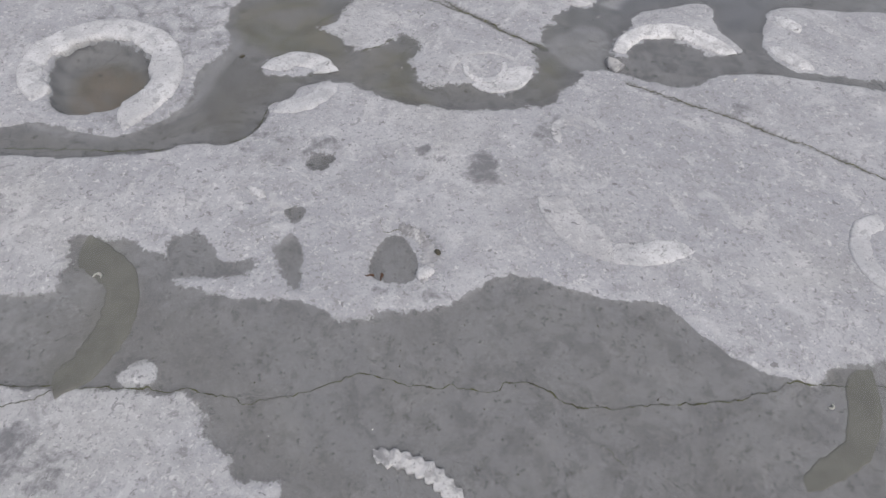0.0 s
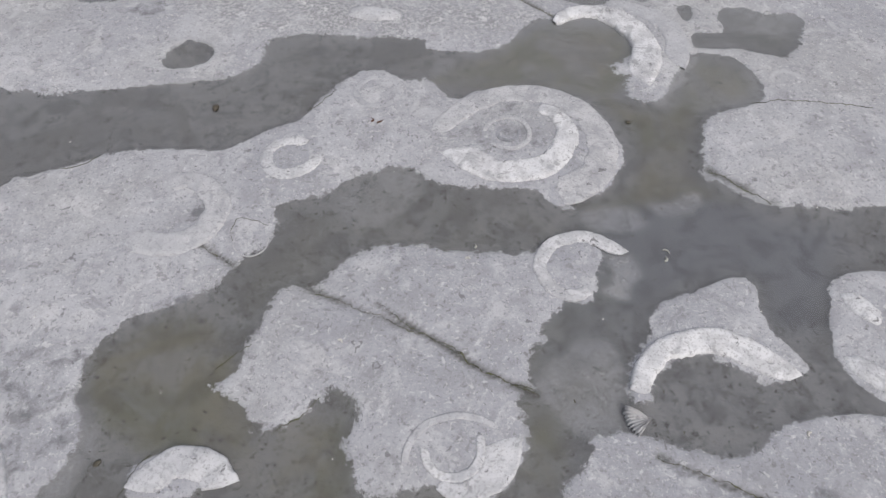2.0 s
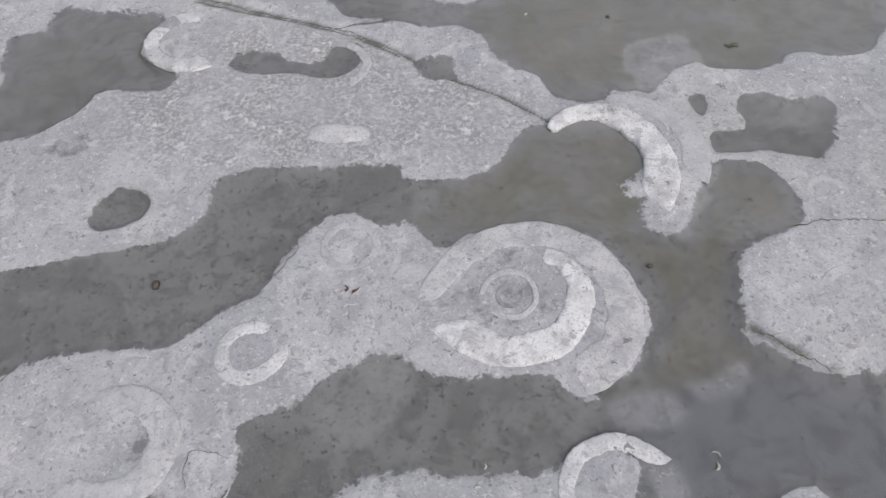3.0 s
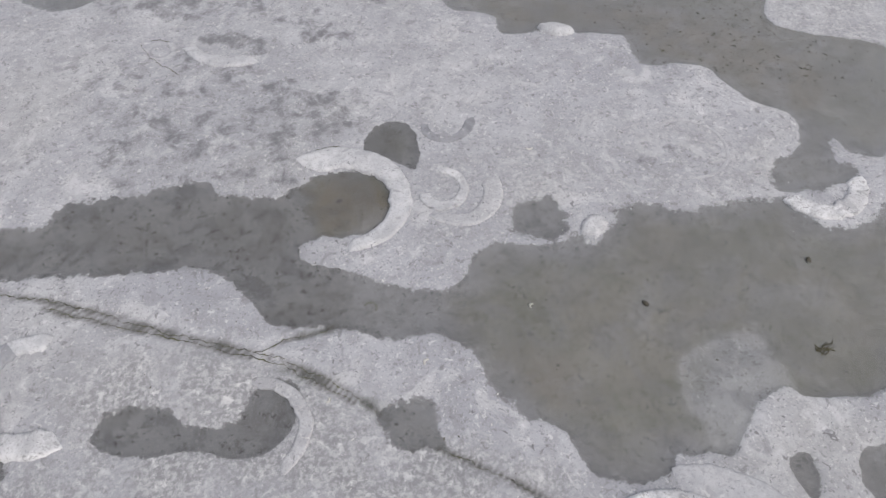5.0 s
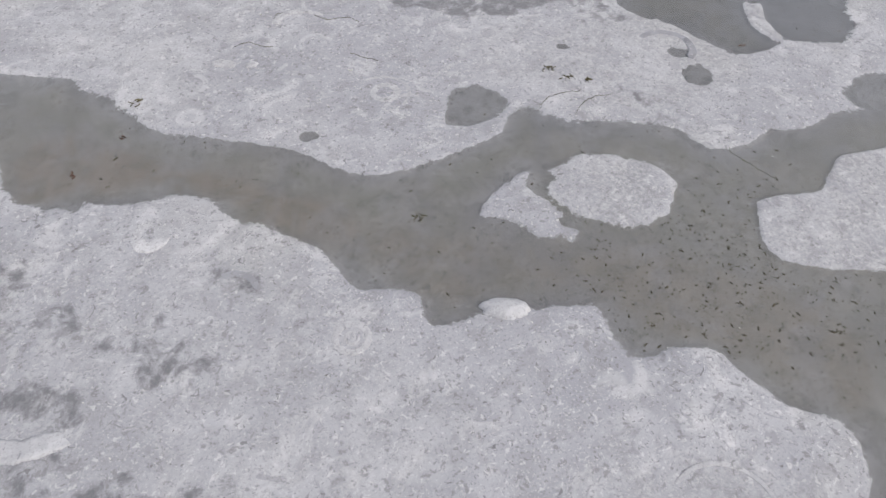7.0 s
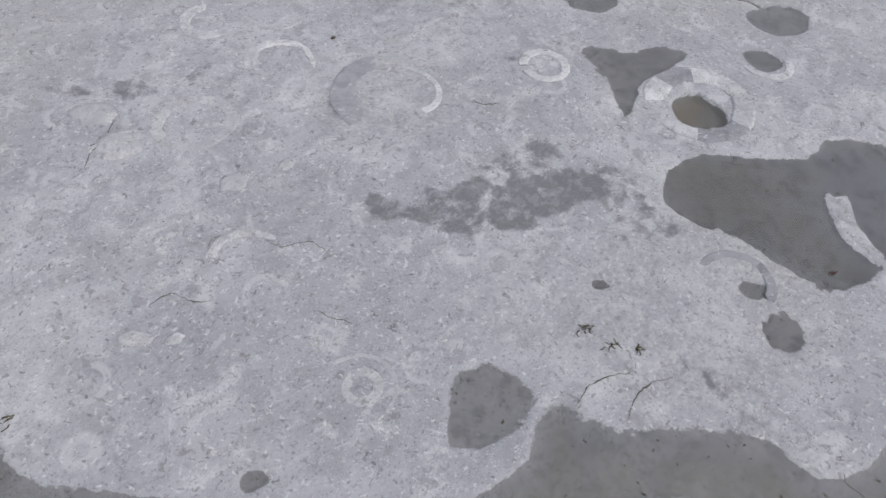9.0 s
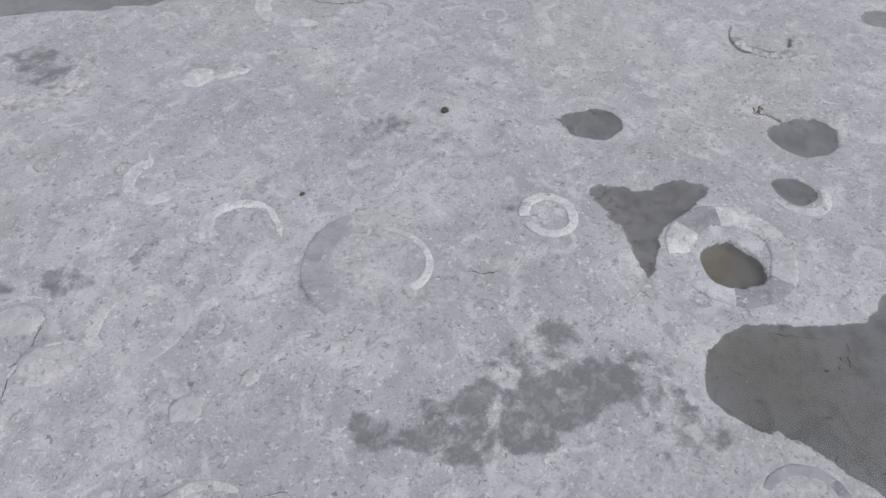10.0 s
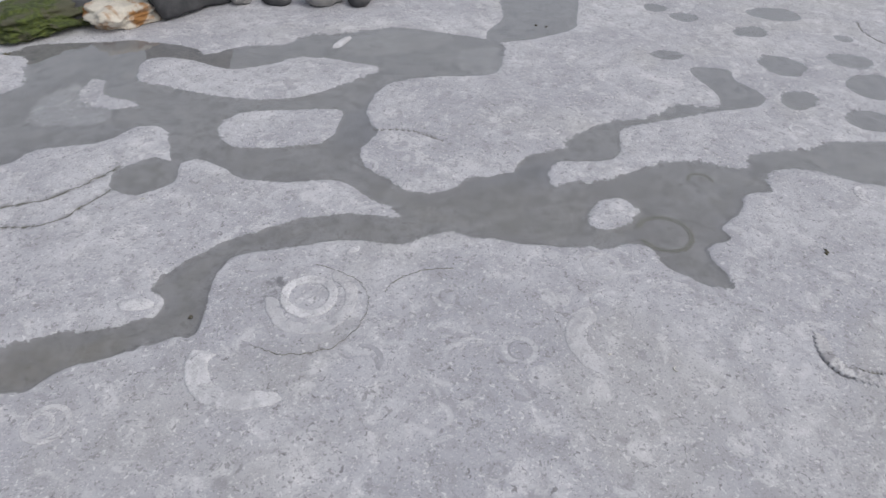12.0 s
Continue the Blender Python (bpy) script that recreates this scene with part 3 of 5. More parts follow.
channel([(2.86, 5.82), (2.94, 5.84), (3.13, 5.72), (3.19, 5.59), (3.07, 5.45), (3.00, 5.36), (2.88, 5.30), (2.70, 5.39), (2.70, 5.43), (2.72, 5.54), (2.78, 5.63), (2.73, 5.66)], 0.025)
channel([(2.67, 5.06), (2.79, 5.11), (2.94, 5.07), (3.20, 4.92), (3.06, 4.81), (2.81, 4.85), (2.69, 4.94), (2.65, 4.99)], 0.02)
island([(-0.72, 6.10), (-0.25, 5.94), (-0.14, 5.87), (-0.09, 5.76), (-0.07, 5.67), (-0.03, 5.57), (0.03, 5.51), (-0.08, 5.48), (-0.66, 5.61)])
channel([(2.41, 6.60), (2.47, 6.58), (2.54, 6.51), (2.66, 6.50), (2.75, 6.42), (2.69, 6.39), (2.57, 6.37), (2.47, 6.33), (2.38, 6.25), (2.33, 6.22), (2.35, 6.29), (2.38, 6.43), (2.38, 6.52)], 0.015, 0.2)
channel([(2.52, 6.21), (2.59, 6.23), (2.65, 6.21), (2.68, 6.12), (2.65, 6.05), (2.59, 6.04), (2.51, 6.06), (2.49, 6.11)], 0.12, 0.6)
channel([(2.50, 6.94), (2.56, 6.96), (2.65, 6.94), (2.71, 6.89), (2.70, 6.81), (2.62, 6.78), (2.54, 6.81), (2.50, 6.87)], 0.02)
channel([(3.13, 6.53), (3.21, 6.56), (3.34, 6.52), (3.38, 6.45), (3.35, 6.38), (3.26, 6.35), (3.16, 6.38), (3.12, 6.45)], 0.02)
channel([(2.96, 6.34), (3.03, 6.33), (3.06, 6.26), (3.04, 6.22), (2.97, 6.22), (2.94, 6.27)], 0.015)
pond(4.17, 6.87, 0.075, 0.073, -39, 0.02, 0.5)
channel([(1.11, 8.51), (1.30, 8.41), (1.37, 8.38), (1.47, 8.40), (1.60, 8.37), (1.77, 8.33), (1.83, 8.30), (1.90, 8.36), (1.96, 8.48), (2.04, 8.56), (2.13, 8.58), (2.30, 8.51), (2.49, 8.42), (2.62, 8.30), (2.81, 8.26), (2.91, 8.15), (3.02, 8.04), (3.25, 7.87), (3.55, 8.12), (3.41, 8.23), (3.43, 8.30), (3.47, 8.46), (3.40, 8.40), (3.24, 8.43), (3.13, 8.48), (3.02, 8.46), (2.90, 8.50), (2.84, 8.60), (2.83, 8.70), (2.70, 8.62), (2.73, 8.51), (2.72, 8.44), (2.58, 8.56), (2.42, 8.64), (2.19, 8.67), (2.09, 8.68), (1.95, 8.66), (1.85, 8.62), (1.80, 8.59), (1.82, 8.52), (1.76, 8.46), (1.66, 8.49), (1.47, 8.57), (1.34, 8.61), (1.14, 8.71)], 0.025, 0.3)
channel([(3.23, 7.88), (3.40, 7.77), (3.39, 7.62), (3.42, 7.49), (3.49, 7.40), (3.53, 7.45), (3.60, 7.59), (3.73, 7.58), (3.77, 7.64), (3.94, 7.66), (4.04, 7.71), (4.16, 7.65), (4.37, 7.58), (4.47, 7.62), (4.53, 7.51), (4.63, 7.38), (4.91, 7.09), (5.44, 7.29), (5.02, 7.57), (4.80, 7.71), (4.61, 7.75), (4.44, 7.85), (4.29, 7.88), (4.22, 7.82), (4.09, 7.98), (3.96, 8.07), (3.80, 8.10), (3.58, 8.14), (3.40, 8.22)], 0.025, 0.2)
channel([(3.44, 8.46), (3.65, 8.41), (3.71, 8.47), (4.01, 8.46), (4.25, 8.37), (4.44, 8.38), (4.59, 8.24), (4.71, 8.32), (4.80, 8.55), (4.88, 8.60), (5.03, 8.47), (4.95, 8.38), (4.93, 8.20), (4.79, 8.13), (4.53, 8.23), (4.06, 8.36), (3.95, 8.34), (3.81, 8.23), (3.68, 8.26), (3.53, 8.35), (3.38, 8.28), (3.23, 8.34)], 0.015)
channel([(1.27, 9.81), (1.54, 9.67), (1.68, 9.72), (1.94, 9.63), (2.10, 9.67), (2.20, 9.57), (2.13, 9.31), (2.23, 9.26), (2.30, 9.12), (2.33, 9.02), (2.46, 8.90), (2.65, 8.78), (2.71, 8.60), (2.84, 8.55), (2.83, 8.70), (2.80, 8.78), (2.84, 8.91), (2.92, 8.97), (3.00, 9.01), (3.02, 9.11), (3.08, 9.23), (3.23, 9.35), (3.35, 9.38), (3.54, 9.33), (3.85, 9.17), (4.04, 9.30), (4.15, 9.45), (3.98, 9.70), (3.75, 9.96), (3.54, 10.02), (3.37, 10.06), (3.27, 10.15), (3.06, 10.10), (2.90, 10.20), (2.67, 10.21), (2.62, 10.33), (2.42, 10.57), (2.16, 10.71), (1.92, 10.82), (1.75, 10.80), (1.41, 10.98)], 0.02, 0.15)
channel([(4.16, 9.59), (4.42, 9.73), (4.71, 10.06), (5.12, 9.81), (4.83, 9.47), (4.63, 9.34), (4.15, 9.45)], 0.012)
channel([(1.92, 9.37), (2.08, 9.38), (2.14, 9.29), (2.13, 9.22), (2.07, 9.15), (1.93, 9.15), (1.86, 9.25)], 0.015, 0.3)
island([(2.29, 10.22), (2.37, 10.32), (2.53, 10.25), (2.68, 10.00), (2.90, 9.92), (3.10, 9.90), (3.37, 9.57), (3.24, 9.53), (3.05, 9.50), (2.83, 9.52), (2.59, 9.66), (2.42, 9.88), (2.26, 10.09)])
island([(2.40, 9.43), (2.50, 9.52), (2.66, 9.48), (2.95, 9.30), (2.90, 9.19), (2.76, 9.08), (2.67, 9.10), (2.39, 9.26)])
island([(2.02, 10.20), (2.07, 10.25), (2.11, 10.20), (2.08, 10.05), (2.18, 9.87), (2.10, 9.87), (1.99, 9.98), (1.96, 10.10)])
island([(1.41, 10.98), (1.82, 10.73), (1.81, 10.53), (1.71, 10.34), (1.34, 10.46)])
island([(3.34, 7.97), (3.48, 8.05), (3.57, 8.00), (3.56, 7.91), (3.46, 7.88), (3.35, 7.90)])
island([(4.25, 7.73), (4.38, 7.72), (4.47, 7.62), (4.31, 7.56), (4.18, 7.64)])
pond(5.35, 8.32, 0.145, 0.123, -33, 0.015)
pond(5.76, 8.13, 0.121, 0.106, -39, 0.015)
pond(5.62, 8.71, 0.114, 0.088, -32, 0.012)
pond(5.55, 7.89, 0.142, 0.158, -57, 0.015)
pond(5.04, 8.04, 0.078, 0.140, -80, 0.015)
pond(5.17, 7.69, 0.141, 0.120, -33, 0.02)
pond(6.02, 8.79, 0.185, 0.109, -32, 0.012)
pond(4.88, 8.79, 0.098, 0.065, -44, 0.008)
pond(6.04, 8.32, 0.060, 0.049, -32, 0.01)
pond(5.44, 9.09, 0.100, 0.070, -32, 0.01)
pond(5.40, 9.30, 0.079, 0.063, -31, 0.01)
pond(-0.63, 5.33, 0.154, 0.112, -13, 0.02)
# olive and brown silt on the channel beds
silt([(-0.87, 0.67), (-0.81, 0.68), (-0.73, 0.59), (-0.68, 0.50), (-0.69, 0.41), (-0.72, 0.33), (-0.78, 0.27), (-0.81, 0.27), (-0.85, 0.31), (-0.80, 0.37), (-0.78, 0.45), (-0.80, 0.54)], 0.5)
silt([(0.96, 0.38), (1.05, 0.40), (1.06, 0.33), (1.03, 0.25), (0.97, 0.18), (0.92, 0.19), (0.96, 0.24), (0.98, 0.33)], 0.45)
silt([(-1.15, 1.26), (-1.16, 1.36), (-1.11, 1.42), (-1.01, 1.43), (-0.93, 1.36), (-0.91, 1.27), (-0.93, 1.21), (-0.99, 1.16), (-1.07, 1.15), (-1.12, 1.19)], 1.0)
silt([(-0.68, 1.75), (-0.46, 1.80), (-0.36, 1.66), (-0.34, 1.55), (-0.26, 1.37), (-0.35, 1.42), (-0.54, 1.46), (-0.66, 1.56)], 0.9)
silt([(-0.22, 1.48), (-0.07, 1.54), (-0.08, 1.34), (-0.01, 1.26), (-0.15, 1.29), (-0.24, 1.36)], 0.8)
silt([(0.33, 1.54), (0.42, 1.53), (0.41, 1.38), (0.36, 1.29), (0.31, 1.26), (0.31, 1.36)], 0.8)
silt([(0.54, 3.68), (1.11, 3.64), (1.13, 3.42), (0.92, 3.22), (0.71, 3.25), (0.62, 3.36), (0.54, 3.53)], 0.9)
silt([(0.22, 4.15), (0.37, 4.13), (0.42, 4.03), (0.37, 3.93), (0.20, 3.94), (0.17, 4.05)], 1.0)
silt([(1.25, 3.35), (1.46, 3.33), (1.51, 3.24), (1.37, 3.19), (1.24, 3.23)], 0.8)
silt([(2.52, 6.21), (2.59, 6.23), (2.65, 6.21), (2.68, 6.12), (2.65, 6.05), (2.59, 6.04), (2.51, 6.06), (2.49, 6.11)], 1.0)
brown([(-1.15, 1.26), (-1.16, 1.36), (-1.11, 1.42), (-1.01, 1.43), (-0.93, 1.36), (-0.91, 1.27), (-0.93, 1.21), (-0.99, 1.16), (-1.07, 1.15), (-1.12, 1.19)], 1.0)
brown([(0.18, 4.13), (0.26, 4.16), (0.37, 4.12), (0.41, 4.03), (0.38, 3.94), (0.23, 3.94), (0.17, 4.00)], 0.7)
brown([(0.63, 2.92), (0.74, 2.93), (0.82, 2.87), (0.77, 2.79), (0.64, 2.80)], 0.5)
brown([(2.52, 6.21), (2.59, 6.23), (2.65, 6.21), (2.68, 6.12), (2.65, 6.05), (2.59, 6.04), (2.51, 6.06), (2.49, 6.11)], 0.8)
brown([(-0.02, 5.81), (0.14, 5.83), (0.30, 5.69), (0.86, 5.18), (0.81, 5.02), (0.62, 5.21), (0.43, 5.44), (0.13, 5.54), (-0.02, 5.55)], 0.95)
brown([(0.85, 5.16), (1.12, 4.97), (1.40, 4.83), (1.79, 4.59), (1.97, 4.23), (1.81, 4.09), (1.69, 4.17), (1.60, 4.35), (1.44, 4.48), (1.32, 4.70), (0.97, 4.77), (0.85, 4.96)], 0.6)
brown([(0.55, 3.47), (0.66, 3.51), (0.73, 3.41), (0.70, 3.34), (0.61, 3.36)], 0.4)
brown([(2.32, 5.97), (2.50, 5.92), (2.73, 5.80), (2.60, 5.66), (2.58, 5.55), (2.55, 5.41), (2.46, 5.56), (2.25, 5.76)], 0.25)
brown([(1.24, 8.60), (1.42, 8.54), (1.63, 8.44), (1.61, 8.39), (1.39, 8.41), (1.22, 8.48)], 0.5)
clay([(0.42, 1.76), (0.58, 2.06), (0.78, 2.19), (0.96, 2.18), (1.14, 2.06), (1.28, 1.98), (1.17, 1.75), (1.03, 1.71), (0.99, 1.87), (0.75, 1.79), (0.64, 1.72)], 1.0)
clay([(0.39, 1.64), (0.50, 1.77), (0.67, 1.85), (0.67, 1.71), (0.54, 1.64)], 0.8)
clay([(2.79, 9.05), (2.94, 9.26), (3.08, 9.23), (3.06, 8.99), (2.89, 8.93)], 1.0)
clay([(3.10, 8.42), (3.25, 8.44), (3.48, 8.39), (3.49, 8.26), (3.21, 8.32)], 1.0)
clay([(1.58, 5.38), (1.94, 5.11), (2.13, 4.93), (2.56, 4.90), (2.48, 4.80), (2.09, 4.84), (1.89, 5.03), (1.54, 5.24)], 0.7)
clay([(2.25, 5.90), (2.50, 5.95), (2.90, 5.80), (3.15, 5.60), (2.90, 5.32), (2.66, 5.38), (2.40, 5.50)], 0.75)
silt([(0.13, 2.70), (0.44, 2.87), (0.66, 3.01), (0.91, 2.85), (0.79, 2.61), (0.59, 2.65), (0.41, 2.67)], 0.9)
# pitted and crumbling rock
crust([(-0.11, 3.65), (-0.45, 3.68), (-0.44, 3.47), (-0.76, 3.47), (-0.69, 3.06), (-0.01, 2.92), (0.25, 2.95), (0.42, 2.94), (0.59, 3.04), (0.63, 3.18), (0.44, 3.28), (0.16, 3.48)], 1.0)
crust([(0.81, 4.18), (1.15, 4.22), (1.56, 4.05), (1.48, 3.83), (1.11, 3.86), (0.87, 3.96), (0.67, 3.81), (0.45, 3.87), (0.50, 4.14)], 0.45)
crust([(0.15, 2.45), (0.32, 2.63), (0.51, 2.61), (0.50, 2.55), (0.33, 2.55), (0.27, 2.44), (0.30, 2.33), (0.21, 2.34)], 0.9)
crust([(0.15, 0.95), (0.35, 1.20), (0.60, 0.80), (0.75, 0.62), (0.30, 0.66), (0.10, 0.75)], 0.4)
crust([(1.42, 6.80), (1.60, 6.88), (1.80, 6.80), (1.85, 6.55), (1.65, 6.40), (1.45, 6.45), (1.35, 6.62)], 0.5)
crust([(1.75, 5.85), (2.30, 5.72), (2.40, 5.35), (1.95, 5.20), (1.60, 5.50), (1.45, 5.80)], 0.35)
crust([(-1.6, -0.2), (-1.6, 2.0), (-1.4, 3.9), (0.2, 3.3), (1.2, 3.1), (2.4, 2.9), (2.0, 1.0), (1.5, -0.2)], 0.2)
crust([(-0.9, 5.4), (0.3, 5.3), (0.9, 4.6), (0.5, 4.2), (-0.6, 4.2)], 0.2)
# damp and dark-stained rock
damp([(-0.48, 4.83), (-0.02, 4.70), (0.37, 4.53), (0.39, 4.31), (0.16, 4.25), (0.12, 4.14), (-0.17, 4.23), (-0.42, 4.25)], 0.36)
damp([(-0.56, 5.58), (-0.18, 5.43), (-0.01, 5.28), (-0.07, 5.05), (-0.35, 5.11), (-0.52, 5.19)], 0.45)
damp([(-0.86, 0.17), (-0.75, 0.16), (-0.69, 0.09), (-0.74, 0.03), (-0.80, 0.03)], 0.6)
damp([(-0.59, 1.87), (-0.46, 1.88), (-0.42, 1.84), (-0.55, 1.78), (-0.61, 1.76)], 0.6)
damp([(0.26, 2.45), (0.31, 2.54), (0.43, 2.56), (0.53, 2.51), (0.54, 2.41), (0.46, 2.33), (0.32, 2.36)], 0.35)
damp([(-0.54, 2.24), (-0.50, 2.19), (-0.51, 2.14), (-0.54, 2.11), (-0.53, 2.14), (-0.53, 2.19)], 0.7)
damp([(2.07, 8.36), (2.14, 8.40), (2.19, 8.38), (2.18, 8.35), (2.12, 8.31), (2.08, 8.31)], 0.5)
damp([(2.06, 6.60), (2.10, 6.66), (2.15, 6.66), (2.09, 6.57)], 0.45)
damp([(0.99, 6.99), (1.05, 7.02), (1.07, 7.00), (1.01, 6.91)], 0.5)
damp([(-1.18, 1.73), (-0.94, 1.74), (-0.72, 1.73), (-0.68, 1.53), (-0.72, 1.39), (-0.72, 1.23), (-0.81, 1.09), (-0.95, 1.07)], 0.4)
damp([(1.67, 6.02), (1.74, 6.09), (1.85, 6.11), (1.98, 6.06), (2.08, 6.03), (2.10, 5.96), (2.04, 5.89), (1.94, 5.95), (1.85, 5.92), (1.72, 5.94), (1.67, 5.97)], 0.95)
damp([(1.37, 6.23), (1.43, 6.23), (1.47, 6.14), (1.59, 6.17), (1.73, 6.15), (1.68, 6.00), (1.60, 5.95), (1.51, 6.00), (1.43, 6.07), (1.37, 6.14)], 0.8)
damp([(1.74, 6.19), (1.98, 6.22), (2.01, 6.11), (2.17, 5.99), (2.19, 5.81), (2.20, 5.72), (2.05, 5.75), (2.04, 5.92), (1.82, 6.13)], 0.55)
damp([(0.07, 1.03), (0.15, 1.04), (0.22, 1.00), (0.17, 0.93), (0.10, 0.93)], 0.7)
damp([(0.31, 1.16), (0.39, 1.20), (0.38, 1.08), (0.34, 1.07)], 0.6)
damp([(-0.95, 3.16), (-0.90, 3.20), (-0.82, 3.16), (-0.85, 3.12), (-0.91, 3.12)], 0.7)
damp([(1.42, 6.68), (1.50, 6.65), (1.49, 6.58), (1.43, 6.57), (1.40, 6.62)], 0.9)
damp([(1.82, 7.23), (2.00, 7.22), (1.97, 7.08), (1.86, 7.11)], 0.5)
damp([(1.96, 6.25), (2.02, 6.23), (2.00, 6.17), (1.94, 6.17), (1.92, 6.20)], 0.7)
damp([(1.93, 5.36), (2.00, 5.30), (1.99, 5.16), (1.94, 5.15), (1.93, 5.27)], 0.5)
damp([(1.93, 5.34), (1.97, 5.27), (1.98, 5.16), (1.93, 5.17), (1.94, 5.25)], 0.55)
damp([(0.46, 5.08), (0.51, 5.08), (0.55, 5.03), (0.52, 5.01), (0.49, 5.05)], 0.9)
damp([(-0.93, 0.15), (-0.80, 0.17), (-0.73, 0.12), (-0.77, 0.05), (-0.88, 0.05)], 0.5)
damp([(0.74, 7.02), (0.80, 7.05), (0.87, 6.98), (0.86, 6.91), (0.77, 6.93)], 0.6)
damp([(0.57, 7.10), (0.65, 7.09), (0.70, 7.02), (0.66, 7.00), (0.58, 7.04)], 0.5)
damp([(0.74, 8.24), (0.90, 8.24), (1.02, 8.12), (0.96, 7.96), (0.79, 7.99)], 0.6)
damp([(1.78, 7.18), (1.94, 7.23), (1.99, 7.13), (1.91, 7.05), (1.79, 7.11)], 0.5)
damp([(1.93, 6.22), (1.98, 6.24), (2.02, 6.20), (1.99, 6.14), (1.93, 6.15)], 0.8)
damp([(1.78, 6.22), (1.84, 6.21), (1.85, 6.16), (1.79, 6.17)], 0.8)
damp([(-0.13, 4.94), (0.01, 4.92), (0.12, 4.88), (0.10, 4.83), (-0.08, 4.84)], 0.6)
damp([(0.25, 4.86), (0.41, 4.83), (0.37, 4.78), (0.26, 4.80)], 0.5)
damp([(0.45, 5.09), (0.51, 5.08), (0.55, 5.00), (0.53, 4.98), (0.48, 5.05)], 0.9)
damp([(-0.33, 4.61), (-0.26, 4.60), (-0.24, 4.55), (-0.29, 4.55)], 0.6)
damp([(-0.52, 1.09), (-0.37, 1.12), (-0.19, 1.05), (-0.32, 0.98), (-0.56, 0.99)], 0.45)
damp([(-0.07, 0.99), (-0.03, 1.03), (0.00, 1.06), (-0.01, 1.01), (-0.05, 0.98)], 0.9)
damp([(0.01, 1.01), (0.06, 1.03), (0.06, 1.01), (0.02, 0.99)], 0.8)
damp([(0.94, 1.28), (1.00, 1.29), (1.06, 1.26), (0.99, 1.23)], 0.4)
damp([(0.28, 0.92), (0.37, 0.90), (0.38, 0.82), (0.32, 0.78)], 0.3)
damp([(-0.01, 5.16), (0.10, 5.13), (0.06, 5.03), (-0.01, 5.08)], 0.5)
damp([(0.11, 4.98), (0.22, 4.97), (0.35, 4.88), (0.37, 4.82), (0.23, 4.89)], 0.5)
damp([(-0.01, 4.91), (0.09, 4.90), (0.12, 4.81), (0.06, 4.77), (-0.01, 4.81)], 0.6)
damp([(2.01, 7.15), (2.12, 7.05), (2.11, 6.92), (2.01, 6.97)], 0.4)
damp([(2.06, 8.38), (2.18, 8.40), (2.18, 8.32), (2.08, 8.28), (2.05, 8.30)], 0.5)
damp([(4.43, 7.73), (4.54, 7.71), (4.50, 7.63), (4.39, 7.65)], 0.5)
damp([(0.02, 0.71), (0.05, 0.73), (0.07, 0.68), (0.04, 0.65)], 0.9)
damp([(-0.13, 0.57), (-0.06, 0.56), (0.08, 0.56), (0.11, 0.52), (-0.06, 0.55)], 0.5)
damp([(-0.34, 5.53), (-0.15, 5.43), (-0.04, 5.33), (-0.03, 5.16), (-0.15, 5.04), (-0.33, 5.15)], 0.55)
damp([(0.00, 5.08), (0.08, 5.10), (0.12, 5.06), (0.04, 5.01)], 0.6)
damp([(0.15, 5.00), (0.28, 4.97), (0.35, 4.85), (0.33, 4.80), (0.23, 4.86)], 0.5)
damp([(-0.08, 4.95), (0.02, 4.94), (0.11, 4.88), (0.10, 4.80), (-0.01, 4.82), (-0.07, 4.87)], 0.7)
damp([(-0.21, 4.90), (-0.16, 4.86), (0.11, 4.70), (0.07, 4.64), (-0.13, 4.69), (-0.22, 4.78)], 0.4)
damp([(0.05, 4.65), (0.19, 4.57), (0.36, 4.45), (0.35, 4.34), (0.23, 4.30), (0.11, 4.37), (0.06, 4.49)], 0.55)
damp([(-0.11, 4.62), (0.02, 4.57), (0.02, 4.50), (-0.09, 4.55)], 0.55)
damp([(-0.30, 4.55), (-0.14, 4.53), (0.05, 4.41), (0.16, 4.31), (0.14, 4.24), (-0.30, 4.41)], 0.45)
damp([(1.19, 4.10), (1.31, 4.06), (1.36, 3.98), (1.25, 3.92), (1.15, 3.98)], 0.35)
damp([(1.91, 5.38), (1.97, 5.33), (1.98, 5.26), (1.97, 5.18), (1.95, 5.24), (1.94, 5.30), (1.91, 5.35)], 0.6)
damp([(1.94, 5.20), (2.00, 5.17), (1.95, 5.14), (1.92, 5.17)], 0.45)
damp([(0.01, 5.03), (0.07, 5.09), (0.12, 5.08), (0.09, 5.03)], 0.6)
damp([(0.24, 4.86), (0.29, 4.88), (0.34, 4.85), (0.33, 4.81)], 0.6)
damp([(-0.08, 4.93), (0.11, 4.88), (0.10, 4.79), (-0.08, 4.84)], 0.6)
damp([(1.84, 7.24), (1.96, 7.22), (1.99, 7.16), (1.92, 7.11), (1.82, 7.10), (1.83, 7.17)], 0.45)
damp([(0.29, 5.02), (0.33, 5.01), (0.32, 4.98), (0.23, 4.97), (0.27, 4.99)], 0.6)
crust([(1.49, 5.11), (1.58, 5.12), (1.67, 5.11), (1.76, 5.05), (1.82, 5.00), (1.83, 4.93), (1.82, 4.89), (1.74, 4.82), (1.66, 4.80), (1.56, 4.83), (1.53, 4.87), (1.48, 4.92), (1.45, 4.99), (1.45, 5.04), (1.49, 5.06)], 0.6)
crust([(2.00, 4.72), (2.48, 4.80), (2.98, 4.64), (2.50, 4.27), (1.99, 4.50)], 0.5)
